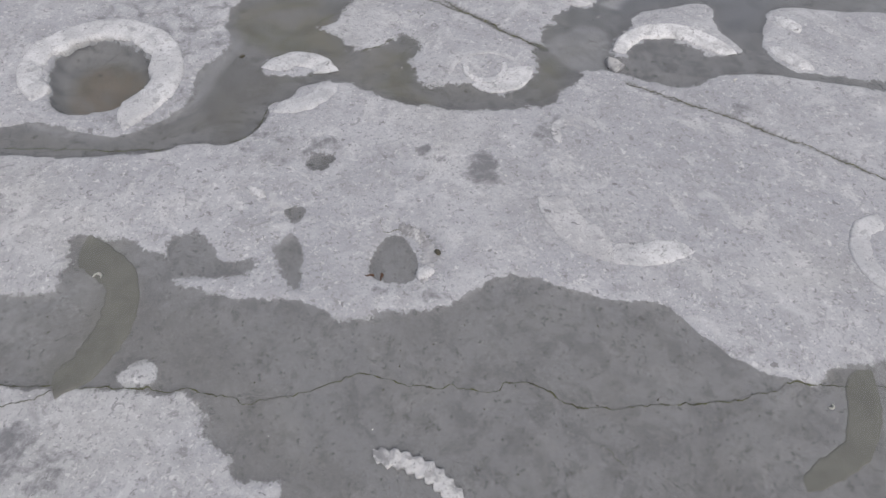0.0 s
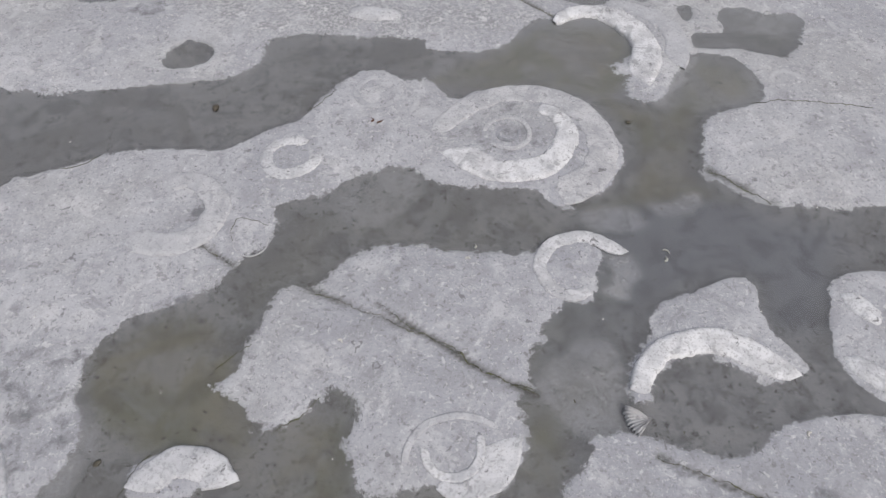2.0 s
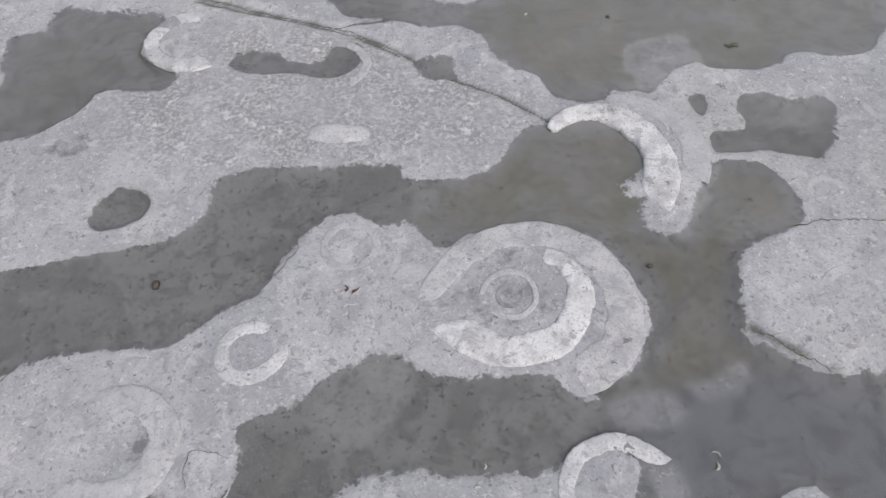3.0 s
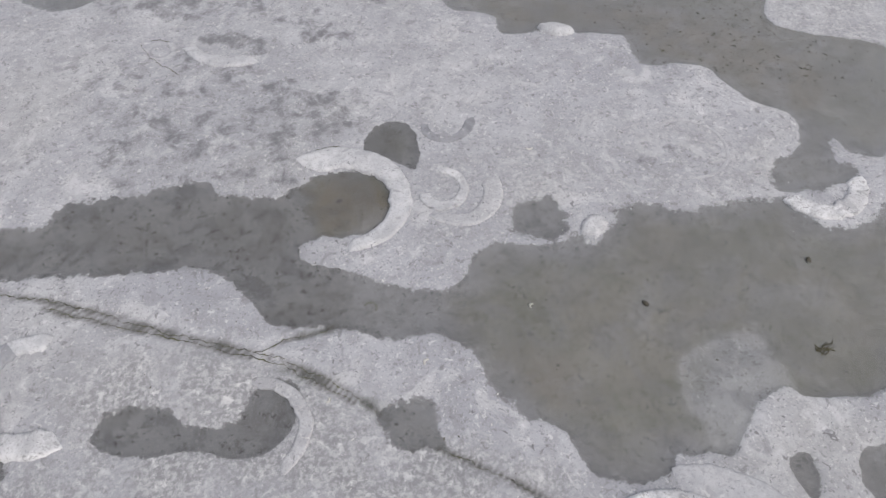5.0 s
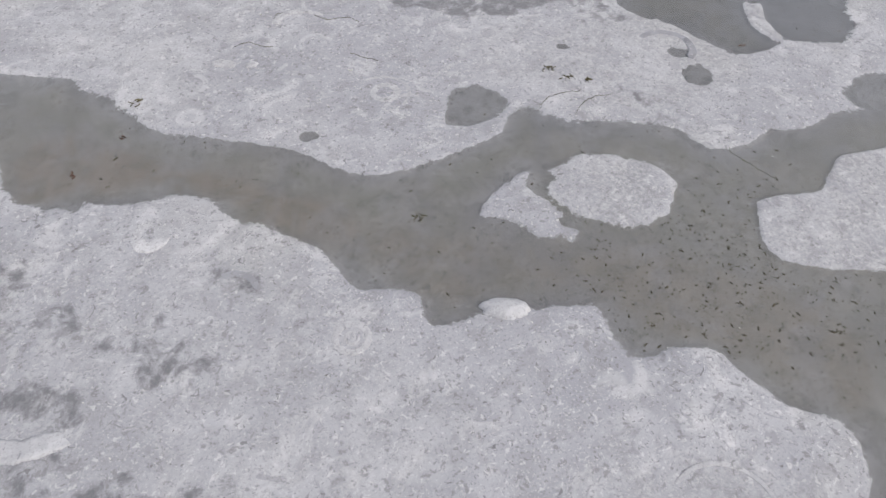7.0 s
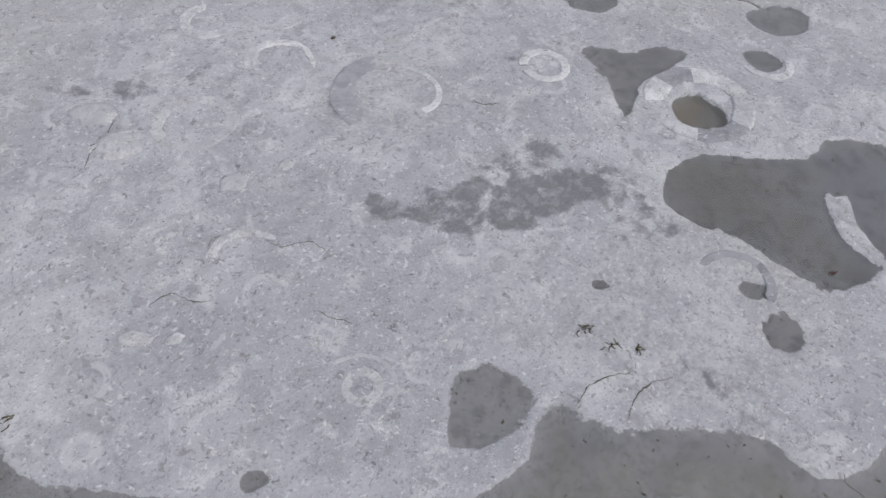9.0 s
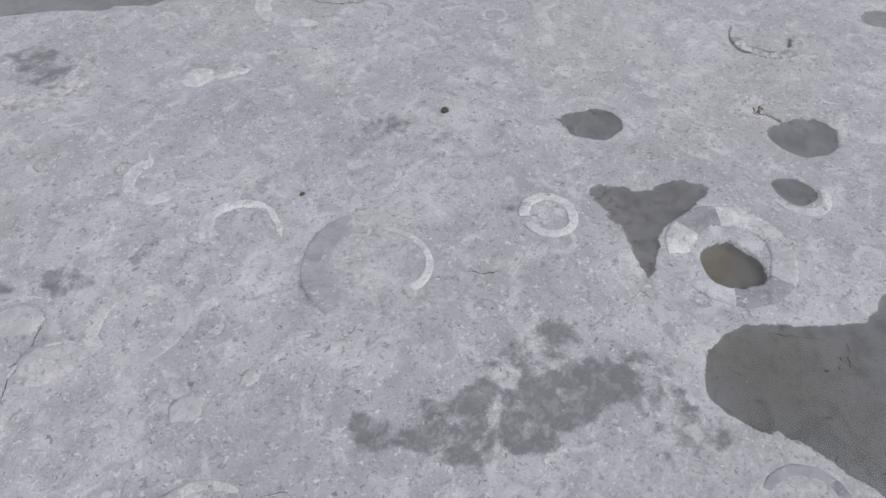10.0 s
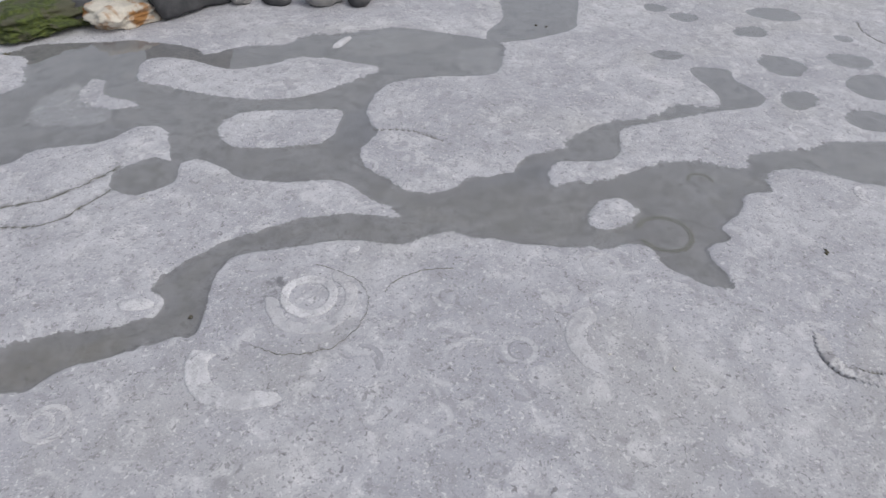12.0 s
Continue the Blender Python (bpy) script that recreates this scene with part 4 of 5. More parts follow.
# shelves just under the water, and far beds paled for the reflected sky
shelf_or_glare([(0.63, 1.97), (0.68, 1.95), (0.69, 1.88), (0.66, 1.81), (0.62, 1.82), (0.645, 1.89)], 0.55)
shelf_or_glare([(0.60, 2.11), (0.71, 2.12), (0.75, 2.06), (0.68, 2.03), (0.61, 2.06)], 0.4)
shelf_or_glare([(0.81, 2.13), (0.93, 2.16), (0.91, 2.10), (0.82, 2.10)], 0.4)
shelf_or_glare([(0.39, 1.61), (0.54, 1.70), (0.61, 1.66), (0.58, 1.46), (0.48, 1.44), (0.38, 1.54)], 0.35)
shelf_or_glare([(1.00, 3.38), (1.11, 3.42), (1.22, 3.40), (1.23, 3.32), (1.21, 3.22), (1.11, 3.18), (1.06, 3.12), (1.01, 3.10), (0.98, 3.18), (0.96, 3.25)], 0.5)
shelf_or_glare([(-1.2, 6.7), (-1.2, 5.3), (0.2, 5.1), (0.9, 4.5), (1.5, 3.95), (2.1, 3.6), (3.6, 4.6), (2.9, 5.2), (2.1, 5.25), (1.5, 5.65), (0.6, 5.9), (0.0, 6.5)], 0.2)
shelf_or_glare([(0.25, 3.95), (1.3, 4.0), (2.5, 3.8), (2.1, 2.95), (1.2, 2.95), (0.55, 3.05)], 0.2)
shelf_or_glare([(1.73, 10.06), (1.86, 10.20), (2.00, 10.22), (2.07, 9.90), (1.96, 9.81), (1.73, 9.94)], 0.65)
shelf_or_glare([(-1.2, 0.75), (-0.2, 0.75), (0.3, 0.62), (1.3, 0.45), (1.3, -0.1), (-0.4, -0.1), (-1.2, 0.2)], 0.2)
# far channels: thin water, bed paled in place of the sky's reflection
shelf_or_glare([(-0.5, 8.0), (-0.8, 12.5), (4.0, 13.0), (7.5, 11.0), (7.5, 7.0), (3.2, 6.9)], 0.22)
shelf_or_glare([(0.05, 2.72), (0.44, 2.92), (0.66, 3.08), (0.95, 2.9), (1.3, 2.85), (1.35, 2.5), (0.79, 2.56), (0.41, 2.6)], 0.14)
shelf_or_glare([(-1.00, 0.48), (-0.89, 0.49), (-0.82, 0.54), (-0.79, 0.45), (-0.84, 0.37), (-0.95, 0.36)], 0.3)
shelf_or_glare([(-1.38, 1.11), (-1.16, 1.07), (-0.95, 1.03), (-0.74, 1.17), (-0.67, 1.40), (-0.67, 1.55), (-0.93, 1.66), (-0.82, 1.54), (-0.76, 1.31), (-0.86, 1.11), (-1.10, 1.09), (-1.27, 1.17)], 0.35)
shelf_or_glare([(1.01, 2.74), (1.12, 2.79), (1.02, 2.64), (0.94, 2.58)], 0.4)
shelf_or_glare([(-0.14, 2.16), (-0.02, 2.28), (0.10, 2.26), (0.06, 2.14), (-0.06, 2.09)], 0.2)
shelf_or_glare([(1.03, 5.03), (1.15, 5.04), (1.29, 4.95), (1.31, 4.86), (1.18, 4.83), (1.02, 4.89)], 0.2)
shelf_or_glare([(3.85, 9.50), (4.03, 9.48), (4.10, 9.39), (3.91, 9.17), (3.74, 9.24)], 0.4)
shelf_or_glare([(3.30, 9.90), (3.53, 10.00), (3.92, 9.84), (3.93, 9.63), (3.67, 9.62), (3.37, 9.74)], 0.35)
# cracks and grooves, and dark lines for the shade under banks
crack([(-0.96, 0.27), (-0.79, 0.27), (-0.69, 0.27), (-0.58, 0.27), (-0.44, 0.27), (-0.36, 0.25), (-0.29, 0.27), (-0.22, 0.29), (-0.14, 0.32), (-0.09, 0.33), (-0.02, 0.31), (0.06, 0.31), (0.17, 0.30), (0.21, 0.33), (0.29, 0.31), (0.35, 0.28), (0.41, 0.27), (0.47, 0.27), (0.59, 0.29), (0.73, 0.30), (0.84, 0.34), (0.96, 0.35), (1.17, 0.35)], 0.0062)
crack([(-0.92, 0.20), (-0.82, 0.24), (-0.78, 0.27), (-0.72, 0.33), (-0.69, 0.42)], 0.004)
crack([(-0.12, 0.78), (-0.10, 0.74), (-0.03, 0.75)], 0.004)
crack([(0.42, 0.18), (0.45, 0.15), (0.46, 0.14)], 0.004)
crack([(-0.01, 1.82), (0.11, 1.73), (0.25, 1.62), (0.38, 1.55)], 0.014)
crack([(0.63, 1.39), (0.78, 1.31), (0.94, 1.24), (1.09, 1.15), (1.24, 1.06), (1.42, 0.95)], 0.012)
crack([(-0.19, 1.88), (-0.04, 1.80), (0.14, 1.71), (0.25, 1.62), (0.37, 1.56)], 0.014)
crack([(-0.50, 2.04), (-0.39, 1.96)], 0.014)
crack([(-1.01, 4.04), (-0.68, 3.95), (-0.47, 3.86), (-0.23, 3.73), (0.00, 3.61), (0.15, 3.51), (0.26, 3.40)], 0.018)
crack([(0.37, 3.29), (0.49, 3.20), (0.56, 3.14), (0.65, 3.05)], 0.014)
crack([(-0.02, 3.62), (0.06, 3.64), (0.18, 3.65)], 0.014)
crack([(1.23, 2.54), (1.40, 2.54), (1.62, 2.49)], 0.008)
crack([(1.00, 2.25), (1.10, 2.16), (1.15, 2.11)], 0.02)
crack([(-0.54, 3.87), (-0.38, 3.79), (-0.20, 3.70), (-0.01, 3.60), (0.10, 3.53), (0.20, 3.44)], 0.016)
crack([(3.00, 9.05), (3.14, 8.93), (3.21, 8.78)], 0.012)
crack([(1.48, 9.36), (1.65, 9.32), (1.79, 9.34), (1.94, 9.39)], 0.016)
crack([(1.45, 9.23), (1.59, 9.15), (1.72, 9.18), (1.86, 9.25)], 0.014)
crack([(6.38, 8.40), (6.24, 8.28), (6.18, 8.07)], 0.01)
crack([(1.60, 5.38), (1.68, 5.42), (1.78, 5.41)], 0.005)
crack([(1.70, 5.30), (1.78, 5.35), (1.87, 5.35)], 0.005)
# eight lines on the shores: crevices, weed and the banks' shade painted in
crack([(-0.48, 1.23), (-0.50, 1.18), (-0.52, 1.11), (-0.53, 1.07), (-0.58, 1.04)], 0.008)
crack([(-0.57, 1.36), (-0.54, 1.42), (-0.51, 1.45)], 0.007)
crack([(-0.24, 1.49), (-0.19, 1.52), (-0.14, 1.57)], 0.007)
crack([(-0.41, 1.64), (-0.37, 1.69), (-0.32, 1.72)], 0.006)
crack([(2.50, 5.91), (2.57, 5.87), (2.63, 5.82)], 0.009)
crack([(2.68, 5.79), (2.62, 5.73)], 0.006)
crack([(-0.68, 3.77), (-0.71, 3.70), (-0.72, 3.62), (-0.69, 3.56), (-0.60, 3.50)], 0.008)
crack([(-1.04, 3.22), (-0.95, 3.27), (-0.87, 3.35), (-0.81, 3.44)], 0.007)
# two dark lines that draw the shading at the low shell plates
crack([(0.62, 6.65), (0.64, 6.71), (0.69, 6.76)], 0.005)
crack([(0.65, 6.75), (0.71, 6.80), (0.75, 6.88)], 0.005)
crack([(1.05, 6.18), (1.08, 6.14), (1.12, 6.13), (1.17, 6.11), (1.19, 6.06)], 0.005)
crack([(0.89, 6.18), (0.91, 6.23), (0.95, 6.24)], 0.004)
crack([(0.71, 6.09), (0.74, 6.10), (0.78, 6.09), (0.85, 6.03)], 0.005)
crack([(-0.30, 4.94), (-0.27, 4.94), (-0.24, 4.92)], 0.006)
crack([(-0.33, 4.92), (-0.30, 4.84), (-0.25, 4.78), (-0.20, 4.72)], 0.004)
crack([(0.17, 4.21), (0.20, 4.27), (0.24, 4.28), (0.30, 4.27)], 0.006)
crack([(1.96, 8.16), (2.06, 8.04), (2.20, 8.00), (2.33, 8.05), (2.39, 8.14), (2.39, 8.25), (2.32, 8.37)], 0.0028)
# three dark arcs in the hollows of the ribbed ammonite
crack([(3.51, 7.09), (3.46, 7.04), (3.44, 6.99), (3.45, 6.95)], 0.016)
crack([(3.50, 6.95), (3.52, 6.92), (3.56, 6.88)], 0.013)
crack([(3.68, 6.93), (3.64, 6.89), (3.61, 6.85)], 0.016)
crack([(-0.67, 3.82), (-0.64, 3.74), (-0.67, 3.67), (-0.72, 3.62), (-0.69, 3.55), (-0.64, 3.48)], 0.013)
crack([(3.18, 6.64), (3.22, 6.61), (3.24, 6.56)], 0.011)
crack([(2.44, 8.11), (2.54, 8.14), (2.64, 8.11), (2.72, 8.07)], 0.004)
crack([(-0.42, 2.04), (-0.41, 2.11), (-0.37, 2.12), (-0.32, 2.09)], 0.003)
# the next three follow the shore, bank shade drawn as dark lines
crack([(-0.24, 2.58), (-0.21, 2.60), (-0.15, 2.67)], 0.006)
crack([(-0.98, 2.35), (-0.92, 2.36), (-0.86, 2.40)], 0.006)
crack([(-1.22, 0.98), (-1.08, 0.99), (-0.90, 0.99), (-0.76, 1.01)], 0.006)
crack([(2.09, 4.98), (2.10, 4.92), (2.14, 4.81)], 0.004)
crack([(1.86, 6.48), (1.90, 6.45), (1.94, 6.44)], 0.006)
crack([(2.27, 6.19), (2.28, 6.16)], 0.006)
crack([(1.10, 5.90), (1.15, 5.85), (1.18, 5.82)], 0.004)


# ---- the ground sheet ----
LEVEL = -0.002  # the still water
ragged = 0.007 * fbm(XX, YY, 8, 31) + 0.0075 * fbm(XX, YY, 26, 41) * smooth(-0.6, 0.8, fbm(XX, YY, 1.7, 43))
SHORE = DIST + ragged
LAND = 0.003 + 0.0035 * fbm(XX, YY, 1.6, 3) + 0.0025 * fbm(XX, YY, 7, 13) + 0.0012 * fbm(XX, YY, 28, 23)
LAND = np.maximum(LAND, 0.0002) * smooth(-0.03, 0.10, DIST) + 0.003 * smooth(0.0, 0.15, DIST)
BED = LEVEL - 0.2 * DEEP * (1 + 0.3 * fbm(XX, YY, 5, 51)) - 0.001
BANK = 0.008 + 0.022 * smooth(-0.5, 0.6, fbm(XX, YY, 2.5, 91))
RISE = smooth(-1.0, 0.7, SHORE / BANK)
HEIGHT = BED * (1 - RISE) + LAND * RISE - GROOVE * (0.3 + 0.7 * RISE)
WETNESS = 1 - SHELF_GLARE


def sheet(name, x, y, z, material):
    """A grid of quads as one mesh."""
    rows, cols = x.shape
    mesh = bpy.data.meshes.new(name)
    k = np.arange(rows * cols, dtype=np.int32).reshape(rows, cols)
    quads = np.stack([k[:-1, :-1], k[:-1, 1:], k[1:, 1:], k[1:, :-1]], -1).reshape(-1, 4)
    mesh.vertices.add(rows * cols)
    mesh.vertices.foreach_set("co", np.stack([x, y, z], -1).astype(np.float32).ravel())
    mesh.loops.add(quads.size)
    mesh.loops.foreach_set("vertex_index", quads.ravel())
    mesh.polygons.add(len(quads))
    mesh.polygons.foreach_set("loop_start", np.arange(0, quads.size, 4, dtype=np.int32))
    mesh.polygons.foreach_set("use_smooth", np.ones(len(quads), bool))
    mesh.update(calc_edges=True)
    mesh.materials.append(material)
    return mesh


ground_mesh = sheet("ground", XX, YY, HEIGHT, ROCK)
for key, values in (("shore", np.clip(SHORE / BANK, -4, 4)), ("wet", WETNESS), ("silt", SILT), ("rust", RUST), ("clay", COOL), ("crust", CRUST), ("damp", DAMP), ("groove_dark", GROOVE_DARK)):
    ground_mesh.attributes.new(key, "FLOAT", "POINT").data.foreach_set("value", values.astype(np.float32).ravel())
tagged(new("ground", ground_mesh), "pale grey limestone ledge worn smooth by the sea", "rock ledge", kind="structure")


def sample(field, x, y):
    """A field of the sheet at a place."""
    i, j = np.clip(np.searchsorted(GX, x) - 1, 0, NX - 2), np.clip(np.searchsorted(GY, y) - 1, 0, NY - 2)
    u, v = (x - GX[i]) / (GX[i + 1] - GX[i]), (y - GY[j]) / (GY[j + 1] - GY[j])
    return (field[j, i] * (1 - u) + field[j, i + 1] * u) * (1 - v) + (field[j + 1, i] * (1 - u) + field[j + 1, i + 1] * u) * v


def mesh_of(name, verts, faces, material, flat=False):
    mesh = bpy.data.meshes.new(name)
    mesh.from_pydata([tuple(v) for v in verts], [], [tuple(f) for f in faces])
    mesh.polygons.foreach_set("use_smooth", np.full(len(mesh.polygons), not flat))
    mesh.materials.append(material)
    mesh.update()
    return mesh


# still water, one surface for each pool, lying under the banks
JJ, II = np.arange(0, NY - 3, 3), np.arange(0, NX - 3, 3)
for pool in range(len(POOLS)):
    verts, faces, seen = [], [], {}
    js, is_ = np.where(OWNER == pool)
    if not len(js):
        continue
    for j in JJ[(JJ >= js.min() - 3) & (JJ <= js.max())]:
        for i in II[(II >= is_.min() - 3) & (II <= is_.max())]:
            if OWNER[j + 1, i + 1] != pool or SHORE[j : j + 4, i : i + 4].min() > 0.012:
                continue
            corners = []
            for jj, ii in ((j, i), (j, i + 3), (j + 3, i + 3), (j + 3, i)):
                if (jj, ii) not in seen:
                    seen[jj, ii] = len(verts)
                    verts.append((GX[ii], GY[jj], LEVEL))
                corners.append(seen[jj, ii])
            faces.append(corners)
    if faces:
        label = "still clear sea water in a shallow rock channel" if len(faces) > 120 else "small still pool of sea water in the rock"
        tagged(new("water", mesh_of("water", verts, faces, WATER)), label, "tide pool", kind="structure")

# thin dark strips: cracks filled with weed and dirt, and shade drawn along edges
for line, width in DARK_LINES:
    gone = np.concatenate([[0], np.cumsum(np.linalg.norm(np.diff(line, axis=0), axis=1))])
    spots = np.linspace(0, gone[-1], max(6, int(gone[-1] / 0.006)))
    line = np.stack([np.interp(spots, gone, line[:, 0]), np.interp(spots, gone, line[:, 1])], 1)
    n = len(line)
    run = np.gradient(line, axis=0)
    side = np.stack([-run[:, 1], run[:, 0]], 1) / (np.linalg.norm(run, axis=1)[:, None] + 1e-9)
    wob = 0.006 * fbm(line[:, 0], line[:, 1], 22, 77) + 0.0035 * fbm(line[:, 0], line[:, 1], 90, 79)
    ragged_width = 0.35 + 0.8 * fbm(line[:, 0], line[:, 1], 60, 78) + 0.35 * fbm(line[:, 0], line[:, 1], 12, 80)
    half = width * np.clip(ragged_width, 0.06, 1.6) * np.minimum(1, np.minimum(np.arange(n), n - 1 - np.arange(n)) / 3)
    verts = []
    for k in range(n):
        for s, lift in ((-1, -0.004), (0, 0.0022), (1, -0.004)):
            x, y = line[k] + side[k] * (wob[k] + s * half[k])
            verts.append((x, y, sample(HEIGHT, x, y) + lift))
    faces = [(3 * k + c, 3 * k + c + 1, 3 * k + c + 4, 3 * k + c + 3) for k in range(n - 1) for c in (0, 1)]
    tagged(new("crack", mesh_of("crack", verts, faces, WEED_SHADE)), "narrow dark line on the ledge, for weedy cracks and shaded edges", "crack", kind="structure")


# ---- fossils ----
KINDS = {
    "ring": (CALCITE, "thick pale ammonite whorl standing proud of the limestone ledge"),
    "worn": (WORN, "worn whitish ammonite fossil set in the grey limestone"),
    "faint": (FAINT, "faint eroded ammonite imprint, nearly level with the grey rock"),
    "ribbed": (RIBBED, "broken ammonite whorl with ribbed whitish edge in the rock"),
    "broken": (CALCITE, "ammonite ring broken into white and grey pieces round a pool"),
    "stained": (STAINED, "dark-stained ammonite imprint, nearly level with the grey rock"),
    "sunk": (SUNK, "olive-stained ammonite whorl lying under shallow water"),
}


def whorl(name, x, y, r, band, start, sweep, material, height, style, seed, span=(0.0, 1.0), grow=1.0, taper=1.0):
    """A stretch of one coil: a flat-topped band round (x, y); grow and taper are its radius and its width at the end over those at the start."""
    count, across = max(16, int(abs(sweep) / 2.5)), 13
    first, last = round(span[0] * count), round(span[1] * count)
    rim = np.array([-1, -0.985, -0.93, -0.82, -0.6, -0.3, 0, 0.3, 0.6, 0.82, 0.93, 0.985, 1])
    closed = abs(sweep) > 335 and abs(grow - 1) < 0.1
    f = np.arange(first, last + 1) / count
    a = np.radians(start + sweep * f)
    r = r * (1 + (grow - 1) * f)
    tip = np.ones(len(f)) if closed else np.minimum(1, np.minimum(np.sqrt(f * count / 4), np.sqrt((1 - f) * count / 4)))
    wide = band * (1 + (taper - 1) * f) * (0.45 + 0.55 * tip)
    px, py = x + r * np.cos(a), y + r * np.sin(a)
    wobble = min(band, 0.045) * ((0.14 if style == "broken" else 0.09) * fbm(px, py, 12, seed) + 0.06 * fbm(px, py, 60, seed + 4))
    ribs = np.sin(np.radians(sweep) * f * (46 if style in ("ribbed", "sunk") else 19))
    outer = r + wobble + (0.14 if style == "ribbed" else 0.0) * band * ribs
    wide = wide * (1 + 0.09 * fbm(px, py, 11, seed + 7) + 0.035 * fbm(px, py, 70, seed + 8))
    q = (outer - wide / 2)[:, None] + rim[None] * wide[:, None] / 2
    vx, vy = x + q * np.cos(a)[:, None], y + q * np.sin(a)[:, None]
    base = sample(HEIGHT if style == "sunk" else LAND, vx, vy)
    dome = (1 - np.abs(rim) ** 10)[None] * (0.9 + 0.1 * rim)[None]
    rib_high = {"ribbed": 0.6, "sunk": 0.2}.get(style, 0.05)
    z = base + height * dome * (tip[:, None] + 0.2 * fbm(vx, vy, 30, seed + 9) + rib_high * ribs[:, None])
    z[:, 0] = z[:, -1] = (base - (0.02 if style in ("ring", "ribbed") else 0.004))[:, 0]
    z[:, -1] = (base - (0.02 if style in ("ring", "ribbed") else 0.004))[:, -1]
    verts = np.stack([vx, vy, z], -1).reshape(-1, 3)
    faces = []
    for k in range(len(f) - 1):
        for c in range(across - 1):
            p = k * across + c
            quad = (p, p + 1, p + across + 1, p + across)
            faces.append(quad if sweep < 0 else quad[::-1])
    return mesh_of(name, verts, faces, material)


SEED = [100]
LOW = {"ring": 0.42, "worn": 0.36, "stained": 0.4, "faint": 0.34, "ribbed": 0.28, "sunk": 0.3, "broken": 0.22}


def ammonite(x, y, r, band, start, sweep, style="worn", height=0.01, coils=1, grow=1.0, taper=1.0, of=None, piece="whorl_piece"):
    """A fossil in the rock: the pieces of its outer whorl, and its inner coils where they show; or a further whorl of one."""
    material, label = KINDS[style]
    SEED[0] += 3
    rng = random.Random(SEED[0])
    height *= LOW[style]
    ob = of or tagged(new("ammonite_fossil"), label, "fossil", "ammonites in the ledge")
    pieces = max(1, round(abs(sweep) / (45 if style == "broken" else 95)))
    cuts = [0.0] + sorted((k + rng.uniform(-0.25, 0.25)) / pieces for k in range(1, pieces)) + [1.0]
    for k, (a, b) in enumerate(zip(cuts, cuts[1:])):
        stuff = (material, STAINED, material, FAINT)[k % 4] if style == "broken" else material
        new(piece, whorl(piece, x, y, r, band, start, sweep, stuff, height, style, SEED[0], (a, b), grow, taper)).parent = ob
    if coils > 1:
        for k, name in enumerate(("inner_whorl", "core")):
            rr, bb = (r - band) * (0.62, 0.32)[k], (r - band) * (0.2, 0.16)[k]
            inner = whorl(name, x, y, rr, bb, start + 70 * k, math.copysign((320, 300)[k], sweep), FAINT, height * 0.35, "faint", SEED[0] + k)
            new(name, inner).parent = ob
    return ob


def stone(name, x, y, z, size, material, seed, rough=0.22, lumps=1.6, detail=4, blocky=0.0):
    """A weathered stone; size is its half extents."""
    bm = bmesh.new()
    bmesh.ops.create_icosphere(bm, subdivisions=detail, radius=1)
    for v in bm.verts:
        p = v.co.copy()
        n = noise.fractal(p * lumps + Vector((seed * 3.1, seed * 1.7, 0)), 1.0, 2.0, 4)
        cube = p / max(abs(p.x + 0.25 * p.z), abs(p.y - 0.2 * p.x), abs(p.z + 0.15 * p.y), 0.45) * 0.85
        fine = noise.fractal(p * lumps * 5 + Vector((seed, 0, seed)), 0.8, 2.0, 3)
        v.co = p.lerp(cube, blocky) * (1 + rough * n + 0.22 * rough * fine)
        v.co = Vector((v.co.x * size[0], v.co.y * size[1], v.co.z * size[2]))
    mesh = bpy.data.meshes.new(name)
    bm.to_mesh(mesh)
    bm.free()
    mesh.polygons.foreach_set("use_smooth", np.ones(len(mesh.polygons), bool))
    mesh.materials.append(material)
    low = min(v.co.z for v in mesh.vertices)
    ob = new(name, mesh)
    ob.location = (x, y, z - low)
    return ob


def lump(x, y, r, squeeze, turn, height, stuff=WORN, label="smooth whitish lump of fossil shell in the rock"):
    """A smooth pale swelling of fossil shell in the rock."""
    SEED[0] += 1
    base = float(sample(LAND, x, y))
    verts, faces, rings, n = [(x, y, base + height)], [], 7, 64
    for k in range(1, rings + 1):
        for a in range(n):
            t = 2 * math.pi * a / n
            f = k / rings
            w = r * f * (1 + 0.10 * math.sin(2 * t + SEED[0]) + 0.12 * float(fbm(np.array(math.cos(t)), np.array(math.sin(t)), 2.2, SEED[0], 4)))
            u, v = w * math.cos(t), w * squeeze * math.sin(t)
            c, s = math.cos(radians(turn)), math.sin(radians(turn))
            vx, vy = x + u * c - v * s, y + u * s + v * c
            z = float(sample(LAND, vx, vy)) + height * (1 - f**3) + 0.1 * height * float(fbm(np.array(vx), np.array(vy), 40, SEED[0]))
            verts.append((vx, vy, z if k < rings else z - 0.012))
    for a in range(n):
        b = (a + 1) % n
        faces.append((0, 1 + a, 1 + b))
        for k in range(rings - 1):
            q = 1 + k * n
            faces.append((q + a, q + n + a, q + n + b, q + b))
    tagged(new("fossil_shell_lump", mesh_of("fossil_shell_lump", verts, faces, stuff)), label, "fossil")


